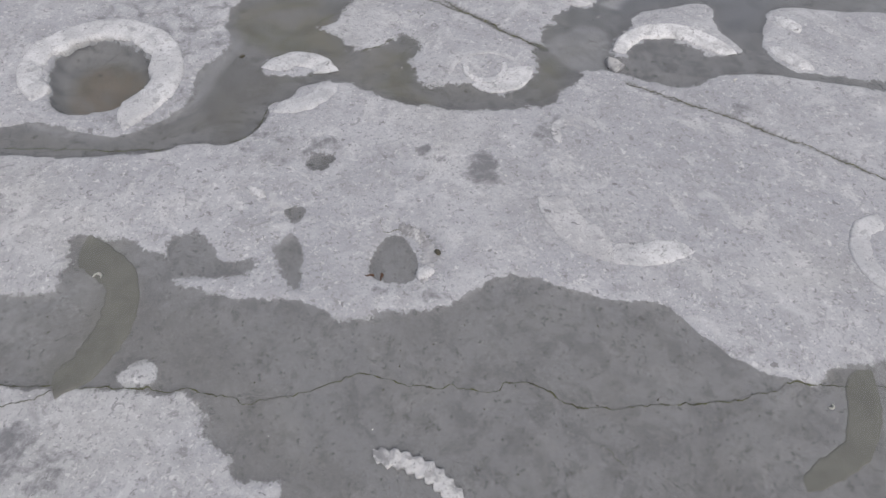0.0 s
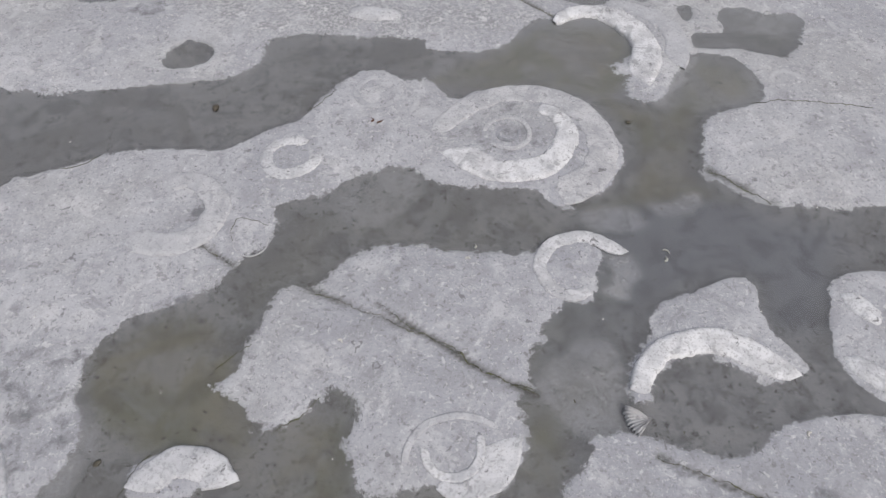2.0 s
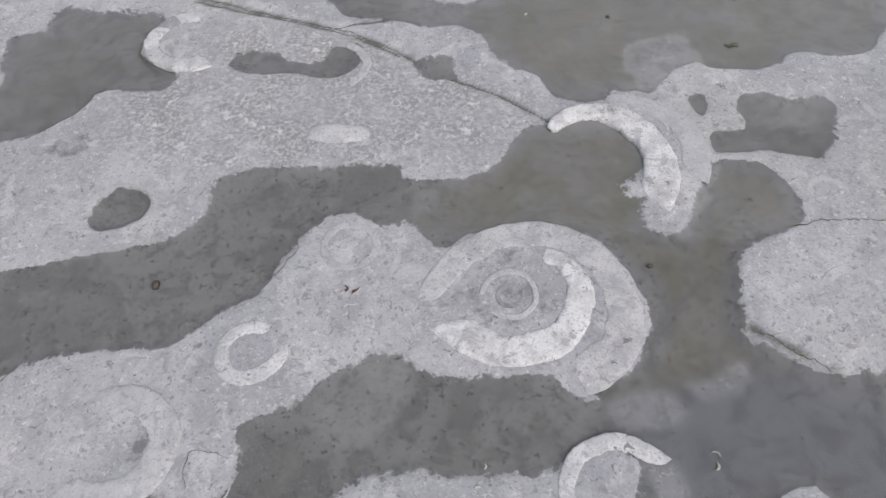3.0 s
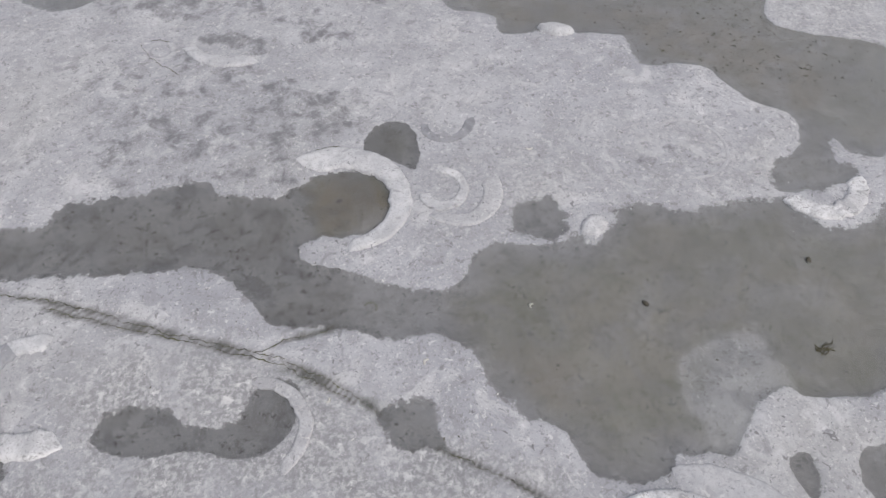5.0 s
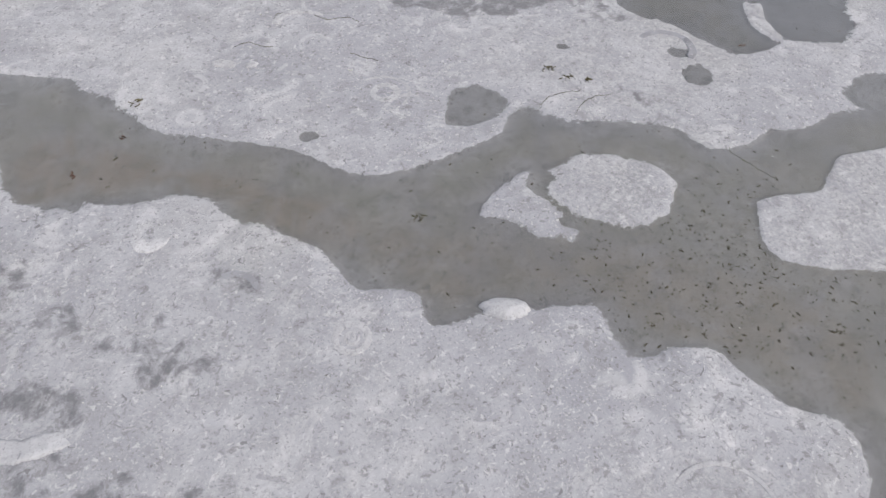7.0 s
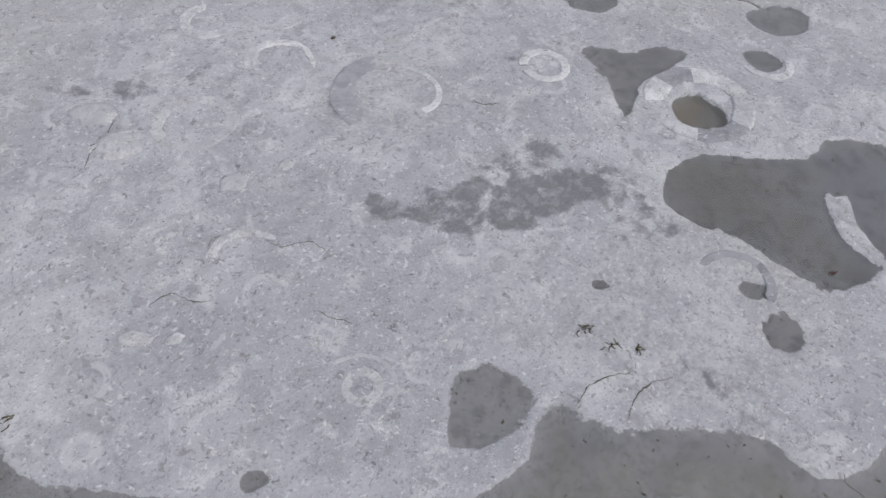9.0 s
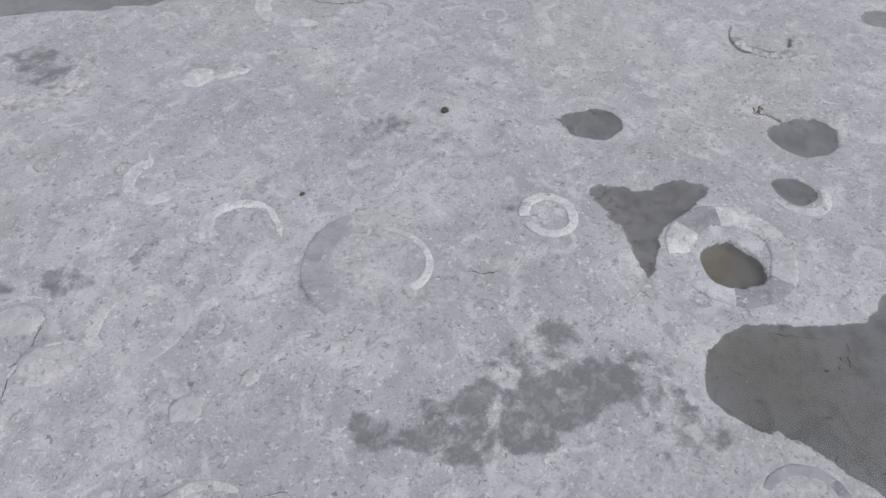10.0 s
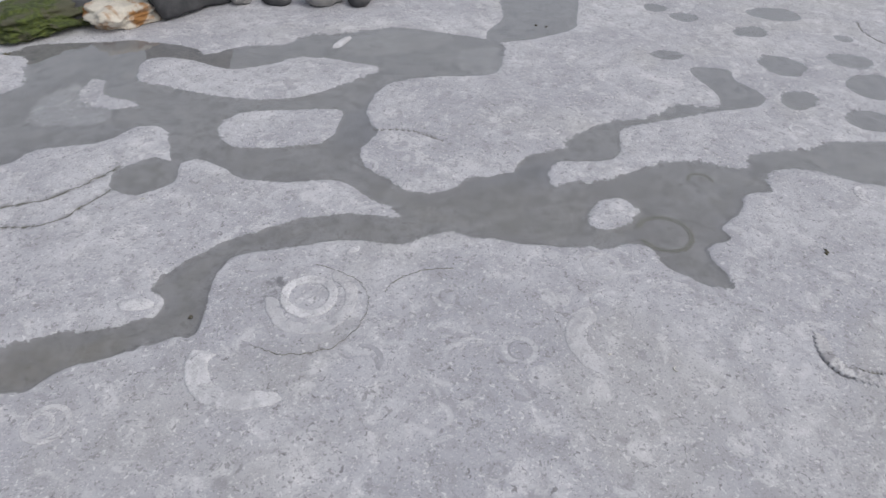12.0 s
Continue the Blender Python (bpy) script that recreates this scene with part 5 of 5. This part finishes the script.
BOULDERS = [
    ("cobble", BROWN, "dark brown rounded cobble lying on the ledge", 0.75, 0.12),
    ("boulder", MOSSY, "boulder covered with bright green weed", 0.24, 0.42),
    ("boulder", CREAM, "cream boulder with an orange-brown stained side", 0.40, 0.22),
    ("boulder", SLATE, "large dark grey angular boulder beyond the ledge", 0.85, 0.10),
    ("boulder", SLATE, "large dark grey angular boulder beyond the ledge", 0.6, 0.10),
    ("boulder", SLATE, "dark grey boulder beyond the ledge", 0.6, 0.2),
    ("cobble", PALE, "pale grey beach cobble among boulders", 0.7, 0.12),
    ("cobble", PALE, "pale grey beach cobble among boulders", 0.7, 0.12),
    ("cobble", PALE, "pale grey beach cobble among boulders", 0.7, 0.12),
    ("cobble", PALE, "pale grey beach cobble among boulders", 0.7, 0.12),
    ("cobble", PALE, "pale grey beach cobble among boulders", 0.7, 0.12),
]
placed = []


def boulder(x, y, r):
    name, material, label, tall, rough = BOULDERS[len(placed)]
    k = len(placed)
    ob = stone(name, x, y, float(sample(HEIGHT, x, y)) - 0.12 * r, (r, r * 0.8, r * tall), material, k + 2.0, rough, 1.5, 5, {SLATE: 0.85, CREAM: 0.35, MOSSY: 0.3}.get(material, 0.1))
    placed.append(tagged(ob, label, name))


def beach(count, seed):
    """Cobbles lying behind the boulders at the edge of the ledge."""
    rng = random.Random(seed)
    for k in range(count):
        x = rng.uniform(1.3, 4.2)
        y = 11.0 - 0.42 * (x - 1.9) + rng.uniform(0.12, 1.3)
        r = rng.uniform(0.05, 0.13)
        material, tint = rng.choice(((PALE, "pale grey"), (PALE, "pale grey"), (SLATE, "dark grey"), (BROWN, "brownish")))
        ob = stone("cobble", x, y, float(sample(HEIGHT, x, y)) - 0.2 * r, (r, r * rng.uniform(0.7, 0.95), r * rng.uniform(0.5, 0.8)), material, 40.0 + k, 0.12, 1.3, 3)
        ob.rotation_euler = (0, 0, rng.uniform(0, 6.3))
        tagged(ob, tint + " rounded beach cobble behind the ledge", "cobble", "beach cobbles")


def winkle(x, y):
    """A small sea snail shell: a coiled, tapering tube."""
    SEED[0] += 1
    turns, n, m = 3.0, 60, 10
    verts, faces = [], []
    for k in range(n + 1):
        f = k / n
        a, w = 2 * math.pi * turns * f, 0.0085 * (1 - f) ** 1.1 + 0.0004
        rad, h = 0.007 * (1 - f) ** 1.1, 0.006 + 0.012 * f
        for q in range(m):
            b = 2 * math.pi * q / m
            verts.append(((rad + w * math.cos(b)) * math.cos(a), (rad + w * math.cos(b)) * math.sin(a), h + w * math.sin(b)))
    for k in range(n):
        for q in range(m):
            faces.append((k * m + q, k * m + (q + 1) % m, (k + 1) * m + (q + 1) % m, (k + 1) * m + q))
    faces += [tuple(range(m))[::-1], tuple(range(n * m, n * m + m))]
    ob = new("winkle_shell", mesh_of("winkle_shell", verts, faces, DARK_SHELL))
    ob.location = (x, y, float(sample(HEIGHT, x, y)) + 0.002)
    ob.rotation_euler = (radians(35), 0, SEED[0])
    tagged(ob, "small dark coiled winkle shell on wet rock", "sea snail")


def pebble(x, y):
    SEED[0] += 1
    ob = stone("pebble", x, y, float(sample(HEIGHT, x, y)) - 0.001, (0.010, 0.007, 0.005), GRIT, SEED[0], 0.25, 1.5, 2)
    ob.rotation_euler = (0, 0, SEED[0])
    tagged(ob, "small dark pebble on the limestone", "pebble")


def shell(x, y):
    """A broken, curved piece of white shell."""
    SEED[0] += 1
    rng = random.Random(SEED[0])
    n, rad, sweep, w = 10, rng.uniform(0.006, 0.011), rng.uniform(1.5, 3.6), rng.uniform(0.0025, 0.004)
    verts, faces = [], []
    for k in range(n + 1):
        a = sweep * k / n
        ww = w * (0.5 + 0.5 * math.sin(math.pi * k / n))
        for u, z in ((-ww, 0.0), (0, 0.003), (ww, 0.0)):
            verts.append(((rad + u) * math.cos(a), (rad + u) * math.sin(a), z))
    for k in range(n):
        faces += [(3 * k + c, 3 * k + c + 1, 3 * k + c + 4, 3 * k + c + 3)[::-1] for c in (0, 1)]
    faces += [(3 * k, 3 * k + 3, 3 * k + 5, 3 * k + 2)[::-1] for k in range(n)]
    ob = new("shell_fragment", mesh_of("shell_fragment", verts, faces, SHELL))
    ob.location = (x, y, max(float(sample(HEIGHT, x, y)), LEVEL - 0.004) + 0.001)
    ob.rotation_euler = (0, 0, rng.uniform(0, 6.3))
    tagged(ob, "broken curved piece of white shell on the rock", "shell")


def strands(rng, x, y, count, reach, thick):
    """Flat, branching strands of weed lying on the rock."""
    verts, faces = [], []
    lie = rng.uniform(-0.6, 0.6) + rng.choice((0.0, math.pi))
    for _ in range(count):
        a, px, py = lie + rng.gauss(0, 0.55), rng.gauss(0, reach * 0.45), rng.gauss(0, reach * 0.2)
        start = len(verts)
        n = 7
        for k in range(n):
            w = thick * (1 - 0.8 * k / (n - 1))
            z = float(sample(HEIGHT, x + px, y + py)) + 0.001
            lift = rng.uniform(0.001, 0.005)
            verts += [(px - w * math.sin(a), py + w * math.cos(a), z), (px, py, z + lift), (px + w * math.sin(a), py - w * math.cos(a), z)]
            a += rng.gauss(0, 0.5)
            px, py = px + reach / n * math.cos(a), py + reach / n * math.sin(a)
        for k in range(n - 1):
            q = start + 3 * k
            faces += [(q, q + 1, q + 4, q + 3), (q + 1, q + 2, q + 5, q + 4), (q, q + 3, q + 5, q + 2)]
    return verts, faces


def weed(x, y):
    SEED[0] += 1
    verts, faces = strands(random.Random(SEED[0]), x, y, 7, 0.026, 0.0017)
    ob = new("seaweed_tuft", mesh_of("seaweed_tuft", verts, faces, WEED))
    ob.location = (x, y, 0)
    tagged(ob, "small flattened tuft of brown seaweed on the rock", "seaweed")


def leaf_scrap(x, y):
    SEED[0] += 1
    verts, faces = strands(random.Random(SEED[0]), x, y, 2, 0.028, 0.005)
    ob = new("weed_scrap", mesh_of("weed_scrap", verts, faces, LEAF))
    ob.location = (x, y, 0)
    tagged(ob, "reddish brown scrap of weed lying on wet rock", "seaweed")


# the fossils in their places
ammonite(-0.536, 3.674, 0.104, 0.047, 69, 225, 'broken', 0.055, 1, 2.11, 1.48)
ammonite(-0.026, 3.423, 0.129, 0.033, 91, -157, 'faint', 0.016)
ammonite(0.791, 0.367, 0.276, 0.086, 6, -88, 'sunk', 0.008, 1, 0.95, 0.55)
ammonite(-0.050, -0.043, 0.204, 0.034, 98, -65, 'ribbed', 0.016, 1, 0.99, 1.21)
ammonite(-1.092, 1.328, 0.195, 0.075, -125, -289, 'ring', 0.036, 1, 1.67, 1.49)
great_coil = ammonite(0.477, 2.361, 0.238, 0.105, -75, 240, 'faint', 0.012, 1, 1.39, 0.71)
ammonite(0.455, 2.461, 0.290, 0.102, -159, 211, 'ring', 0.018, 1, 0.42, 0.56, of=great_coil, piece="inner_whorl")
ammonite(0.402, 2.428, 0.080, 0.017, 173, -315, 'faint', 0.012, 1, 0.96, 1.00, of=great_coil, piece="core")
ammonite(0.400, 2.426, 0.046, 0.012, 20, -290, 'stained', 0.008, 1, 0.70, 1.00, of=great_coil, piece="core")
crescent = ammonite(0.711, 2.915, 0.128, 0.040, 126, -181, 'ring', 0.030, 1, 2.70, 3.20)
ammonite(0.838, 2.911, 0.225, 0.078, 84, -125, 'faint', 0.014, 1, 1.29, 1.21, of=crescent, piece="outer_whorl")
ammonite(0.531, 1.886, 0.170, 0.042, 24, 271, 'worn', 0.010, 1, 0.41, 0.94)
ammonite(-0.591, 2.160, 0.153, 0.069, 111, -254, 'faint', 0.016, 1, 1.07, 1.17)
ammonite(-0.279, 2.359, 0.085, 0.035, 48, 318, 'worn', 0.012, 1, 1.14, 1.20)
pool_crescent = ammonite(0.729, 1.469, 0.149, 0.050, 147, -129, 'ring', 0.028, 1, 2.14, 1.70)
ammonite(0.640, 1.480, 0.060, 0.048, 150, 75, 'ribbed', 0.030, of=pool_crescent, piece="ribbed_end")
broad_imprint = ammonite(0.506, 0.911, 0.199, 0.095, -170, 78, 'faint', 0.014, 1, 1.28, 1.0)
ammonite(0.506, 0.911, 0.254, 0.085, -94, 50, 'worn', 0.012, 1, 1.14, 0.9, of=broad_imprint, piece="body_chamber")
island_coil = ammonite(0.183, 1.430, 0.148, 0.090, 9, -133, 'worn', 0.010, 1, 0.72, 0.31)
ammonite(0.169, 1.427, 0.075, 0.022, 173, 216, 'worn', 0.014, of=island_coil, piece="inner_whorl")
ammonite(0.147, 1.372, 0.101, 0.020, 165, -126, 'faint', 0.010, 1, 1.65, 0.93, of=island_coil, piece="outer_whorl")
ammonite(0.260, 4.035, 0.251, 0.094, 118, -211, 'ring', 0.028, 1, 0.65, 0.46)
small_coil = ammonite(0.547, 4.029, 0.064, 0.039, 178, 267, 'worn', 0.016, 1, 1.46, 0.69)
ammonite(0.587, 4.008, 0.110, 0.032, -148, 170, 'faint', 0.014, 1, 1.32, 2.19, of=small_coil, piece="outer_whorl")
ammonite(0.610, 4.304, 0.062, 0.025, 167, 196, 'stained', 0.006, 1, 1.78, 1.43)
ammonite(0.001, 4.946, 0.207, 0.043, -160, 87, 'worn', 0.020, 1, 1.06, 1.49)
ammonite(0.481, 5.019, 0.062, 0.024, 106, -125, 'stained', 0.005, 1, 1.13, 0.83)
ammonite(1.285, 6.954, 0.091, 0.060, 175, -211, 'worn', 0.014, 1, 1.86, 0.34)
grainy_coil = ammonite(1.619, 6.624, 0.225, 0.083, 83, 125, 'stained', 0.008, 1, 0.92, 1.06)
ammonite(1.645, 6.600, 0.225, 0.045, 98, -62, 'faint', 0.012, of=grainy_coil, piece="outer_whorl")
ammonite(1.652, 6.572, 0.191, 0.017, 71, -136, 'worn', 0.008, 1, 0.48, 2.06, of=grainy_coil, piece="inner_whorl")
ammonite(2.200, 6.559, 0.097, 0.034, 159, -339, 'worn', 0.014, 1, 0.98, 0.95)
ammonite(2.610, 6.172, 0.197, 0.090, 152, -325, 'broken', 0.030, 1, 1.00, 0.69)
ammonite(2.229, 5.506, 0.123, 0.025, 124, -189, 'stained', 0.006, 1, 0.82, 1.31)
ammonite(0.939, 6.125, 0.088, 0.037, 133, -115, 'faint', 0.010, 1, 1.71, 0.61)
ringed_coil = ammonite(2.222, 8.243, 0.100, 0.035, 100, 360, 'worn', 0.014)
ammonite(2.222, 8.225, 0.158, 0.046, 140, 250, 'faint', 0.012, of=ringed_coil, piece="outer_whorl")
ammonite(1.918, 8.150, 0.145, 0.082, 137, 142, 'worn', 0.014, 1, 1.64, 0.77)
ammonite(2.221, 7.904, 0.063, 0.018, 65, -139, 'stained', 0.005, 1, 1.19, 1.18)
ammonite(-0.43, 1.34, 0.131, 0.072, 162, -143, 'worn', 0.02)
ammonite(-0.44, 1.31, 0.141, 0.063, 5, -112, 'worn', 0.02)
ammonite(-0.01, 2.65, 0.085, 0.021, 40, 360, 'faint', 0.006)
ammonite(1.65, 3.81, 0.140, 0.059, -167, 166, 'ring', 0.018)
ammonite(-0.08, 0.65, 0.115, 0.035, 83, -124, 'ribbed', 0.014)
ammonite(1.27, 0.72, 0.144, 0.058, 99, 136, 'worn', 0.012)
ammonite(0.44, 1.14, 0.078, 0.027, -146, -193, 'faint', 0.006)
ammonite(-0.92, 0.44, 0.250, 0.085, 77, -132, 'sunk', 0.012)
ammonite(0.17, 3.20, 0.017, 0.005, 40, 360, 'worn', 0.006)
ammonite(0.73, 4.76, 0.051, 0.018, 40, 360, 'faint', 0.005, 2)
ammonite(0.31, 5.28, 0.056, 0.039, -22, -165, 'worn', 0.01)
ammonite(1.13, 5.64, 0.098, 0.012, 112, -177, 'faint', 0.003)
ammonite(1.14, 5.64, 0.052, 0.024, 40, 360, 'faint', 0.003)
ammonite(0.97, 6.74, 0.137, 0.041, 40, 360, 'faint', 0.008)
ammonite(3.00, 6.26, 0.101, 0.034, -12, -180, 'worn', 0.01)
ammonite(1.14, 7.28, 0.114, 0.046, 82, 228, 'worn', 0.01)
ammonite(0.86, 8.09, 0.234, 0.059, 10, -195, 'ribbed', 0.012)
ammonite(1.38, 8.22, 0.067, 0.020, 40, 360, 'faint', 0.006)
ammonite(2.94, 7.49, 0.160, 0.072, 73, 140, 'faint', 0.008)
ammonite(3.59, 6.98, 0.151, 0.045, 113, 212, 'ribbed', 0.014)
ammonite(4.74, 7.87, 0.052, 0.016, 40, 360, 'worn', 0.006)
ammonite(4.50, 7.39, 0.072, 0.018, 40, 360, 'worn', 0.006)
ammonite(1.20, 8.31, 0.075, 0.026, 40, 360, 'faint', 0.006)
ammonite(1.36, 8.23, 0.046, 0.014, 40, 360, 'faint', 0.006)
ammonite(3.54, 7.75, 0.115, 0.023, 127, -326, 'sunk', 0.006)
ammonite(0.84, 6.46, 0.046, 0.016, 143, -198, 'faint', 0.006)
ammonite(1.78, 6.97, 0.093, 0.023, 4, -208, 'faint', 0.006)
ammonite(1.39, 7.24, 0.114, 0.023, -41, -134, 'faint', 0.004)
ammonite(1.33, 4.03, 0.127, 0.011, 120, -227, 'faint', 0.006)
ammonite(-0.36, 2.04, 0.049, 0.003, 17, -247, 'faint', 0.003)
ammonite(1.30, 2.30, 0.092, 0.027, 143, -194, 'faint', 0.005)
ammonite(0.42, 1.13, 0.052, 0.016, 28, 204, 'faint', 0.006)
ammonite(0.28, 3.69, 0.019, 0.006, 146, -196, 'sunk', 0.006)
ammonite(3.18, 7.76, 0.075, 0.019, 40, 360, 'faint', 0.004)
ammonite(3.97, 7.89, 0.061, 0.015, 146, -188, 'sunk', 0.004)
ammonite(2.62, 6.90, 0.119, 0.026, 107, -102, 'faint', 0.006)
# thin pale arcs along the edges of the two low shell plates
ammonite(0.670, 6.860, 0.122, 0.008, 130, -85, 'worn', 0.012)
ammonite(0.740, 6.660, 0.118, 0.008, 150, -110, 'worn', 0.012)
# pale lumps
lump(1.405, 7.768, 0.075, 0.75, -30, 0.010)
lump(1.521, 7.738, 0.085, 0.30, -12, 0.008)
lump(3.37, 9.95, 0.090, 0.28, 25, 0.014)
lump(-0.03, 3.09, 0.103, 0.5, -8, 0.012)
lump(1.13, 4.69, 0.070, 0.5, -20, 0.022)
lump(1.252, 1.744, 0.070, 0.45, -55, 0.010, CALCITE)
lump(1.206, 1.553, 0.100, 0.30, -47, 0.012, CALCITE)
lump(0.94, 3.81, 0.044, 0.8, 0, 0.014)
lump(0.66, 6.00, 0.047, 0.6, -30, 0.008)
lump(0.75, 5.96, 0.025, 0.8, 0, 0.008)
lump(0.68, 6.90, 0.081, 0.75, -20, 0.012, FAINT, "low grey plate of fossil shell, hardly proud of the rock")
lump(0.73, 6.72, 0.082, 0.8, -15, 0.014, FAINT, "low grey plate of fossil shell, hardly proud of the rock")
lump(1.02, 6.43, 0.055, 0.7, -25, 0.008, FAINT, "low grey plate of fossil shell, hardly proud of the rock")
lump(1.19, 6.44, 0.034, 0.7, 0, 0.006, FAINT, "low grey plate of fossil shell, hardly proud of the rock")
lump(1.73, 8.54, 0.065, 0.5, -38, 0.008)
lump(2.47, 8.36, 0.033, 0.6, 0, 0.006)
lump(0.01, 0.61, 0.026, 0.9, 60, 0.012)
lump(-0.46, 0.85, 0.038, 0.4, -25, 0.008)
# boulders
boulder(-0.92, 4.53, 0.089)
boulder(2.03, 11.06, 0.282)
boulder(2.42, 10.87, 0.205)
boulder(2.80, 10.93, 0.270)
boulder(3.38, 11.02, 0.270)
boulder(3.88, 10.47, 0.140)
boulder(1.97, 11.33, 0.070)
boulder(2.15, 11.36, 0.067)
boulder(3.12, 10.76, 0.070)
boulder(3.62, 10.49, 0.080)
boulder(2.42, 11.09, 0.049)
# small finds
winkle(-0.54, 2.60)
winkle(2.15, 7.16)
winkle(-0.92, 4.18)
pebble(1.47, 3.57)
pebble(0.04, 0.67)
pebble(1.54, 7.00)
pebble(1.86, 8.39)
pebble(0.98, 3.54)
pebble(0.80, 2.47)
pebble(-0.63, 1.44)
pebble(4.51, 9.52)
pebble(4.55, 9.47)
leaf_scrap(-0.09, 0.61)
leaf_scrap(0.12, 5.62)
leaf_scrap(0.28, 5.75)
leaf_scrap(-0.02, 2.50)
leaf_scrap(2.50, 5.43)
shell(0.24, 1.95)
shell(0.79, 1.95)
shell(-0.80, 0.56)
shell(0.94, 0.30)
shell(-0.10, 1.71)
shell(1.66, 7.12)
shell(0.69, 3.60)
shell(0.39, 3.50)
shell(0.26, 2.00)
shell(3.01, 7.29)
shell(2.88, 7.45)
shell(0.99, 1.42)
shell(0.14, 3.46)
shell(0.85, 4.14)
shell(1.94, 9.10)
shell(0.85, 6.26)
shell(1.07, 5.81)
shell(0.78, 1.93)
weed(1.75, 5.56)
weed(1.78, 5.49)
weed(1.83, 5.45)
weed(0.35, 5.90)
weed(1.04, 5.08)
weed(3.96, 7.30)
weed(3.20, 6.64)
weed(1.78, 10.78)
weed(1.36, 3.32)
weed(1.36, 3.31)
beach(34, 4)


# ---- grit and chips too many to count ----
def scatter(name, label, category, count, box, sizes, material, seed, where):
    rng = random.Random(seed)
    verts, faces = [], []
    made = 0
    while made < count:
        x, y = rng.uniform(*box[0]), rng.uniform(*box[1])
        if rng.random() > where(x, y):
            continue
        made += 1
        s = rng.uniform(*sizes) * rng.choice((0.5, 0.7, 1.0, 1.0))
        z, a = float(sample(HEIGHT, x, y)) - 0.15 * s, rng.uniform(0, 6.3)
        q, long = len(verts), rng.uniform(1.0, 2.0)
        for k in range(5):
            t = a + k * 1.2566 + rng.uniform(-0.3, 0.3)
            u, v = s * long * math.cos(t - a), s * 0.7 * math.sin(t - a)
            verts.append((x + u * math.cos(a) - v * math.sin(a), y + u * math.sin(a) + v * math.cos(a), z))
        verts.append((x, y, z + s * rng.uniform(0.4, 0.8)))
        faces += [(q + k, q + (k + 1) % 5, q + 5) for k in range(5)]
    tagged(new(name, mesh_of(name, verts, faces, material, True)), label, category, kind="stuff")


def in_water(x, y):
    return 1.0 if float(sample(SHORE, x, y)) < -0.01 else 0.0


def on_land(x, y):
    return 1.0 if float(sample(SHORE, x, y)) > 0.0 else 0.15


def dense_silt(x, y):
    d = math.hypot((x - 1.75) / 0.7, (y - 4.55) / 0.45)
    return in_water(x, y) * max(0.05, 1 - d)


scatter("dark_grit", "dark weed grit strewn over the channel bed", "grit", 900, ((0.2, 3.0), (3.9, 5.9)), (0.0028, 0.0075), GRIT, 5, dense_silt)
scatter("bed_grit", "scattered dark grit on the wet rock", "grit", 900, ((-1.3, 5.0), (0.0, 9.5)), (0.0015, 0.004), GRIT, 6, in_water)
scatter("rock_grit", "tiny dark crumbs on the dry ledge", "grit", 900, ((-1.3, 5.0), (0.0, 9.0)), (0.0012, 0.0035), GRIT, 7, on_land)
scatter("shell_chips", "tiny white chips of shell on the ledge", "shell", 1300, ((-1.3, 5.0), (0.0, 9.0)), (0.0012, 0.0038), SHELL, 8, on_land)
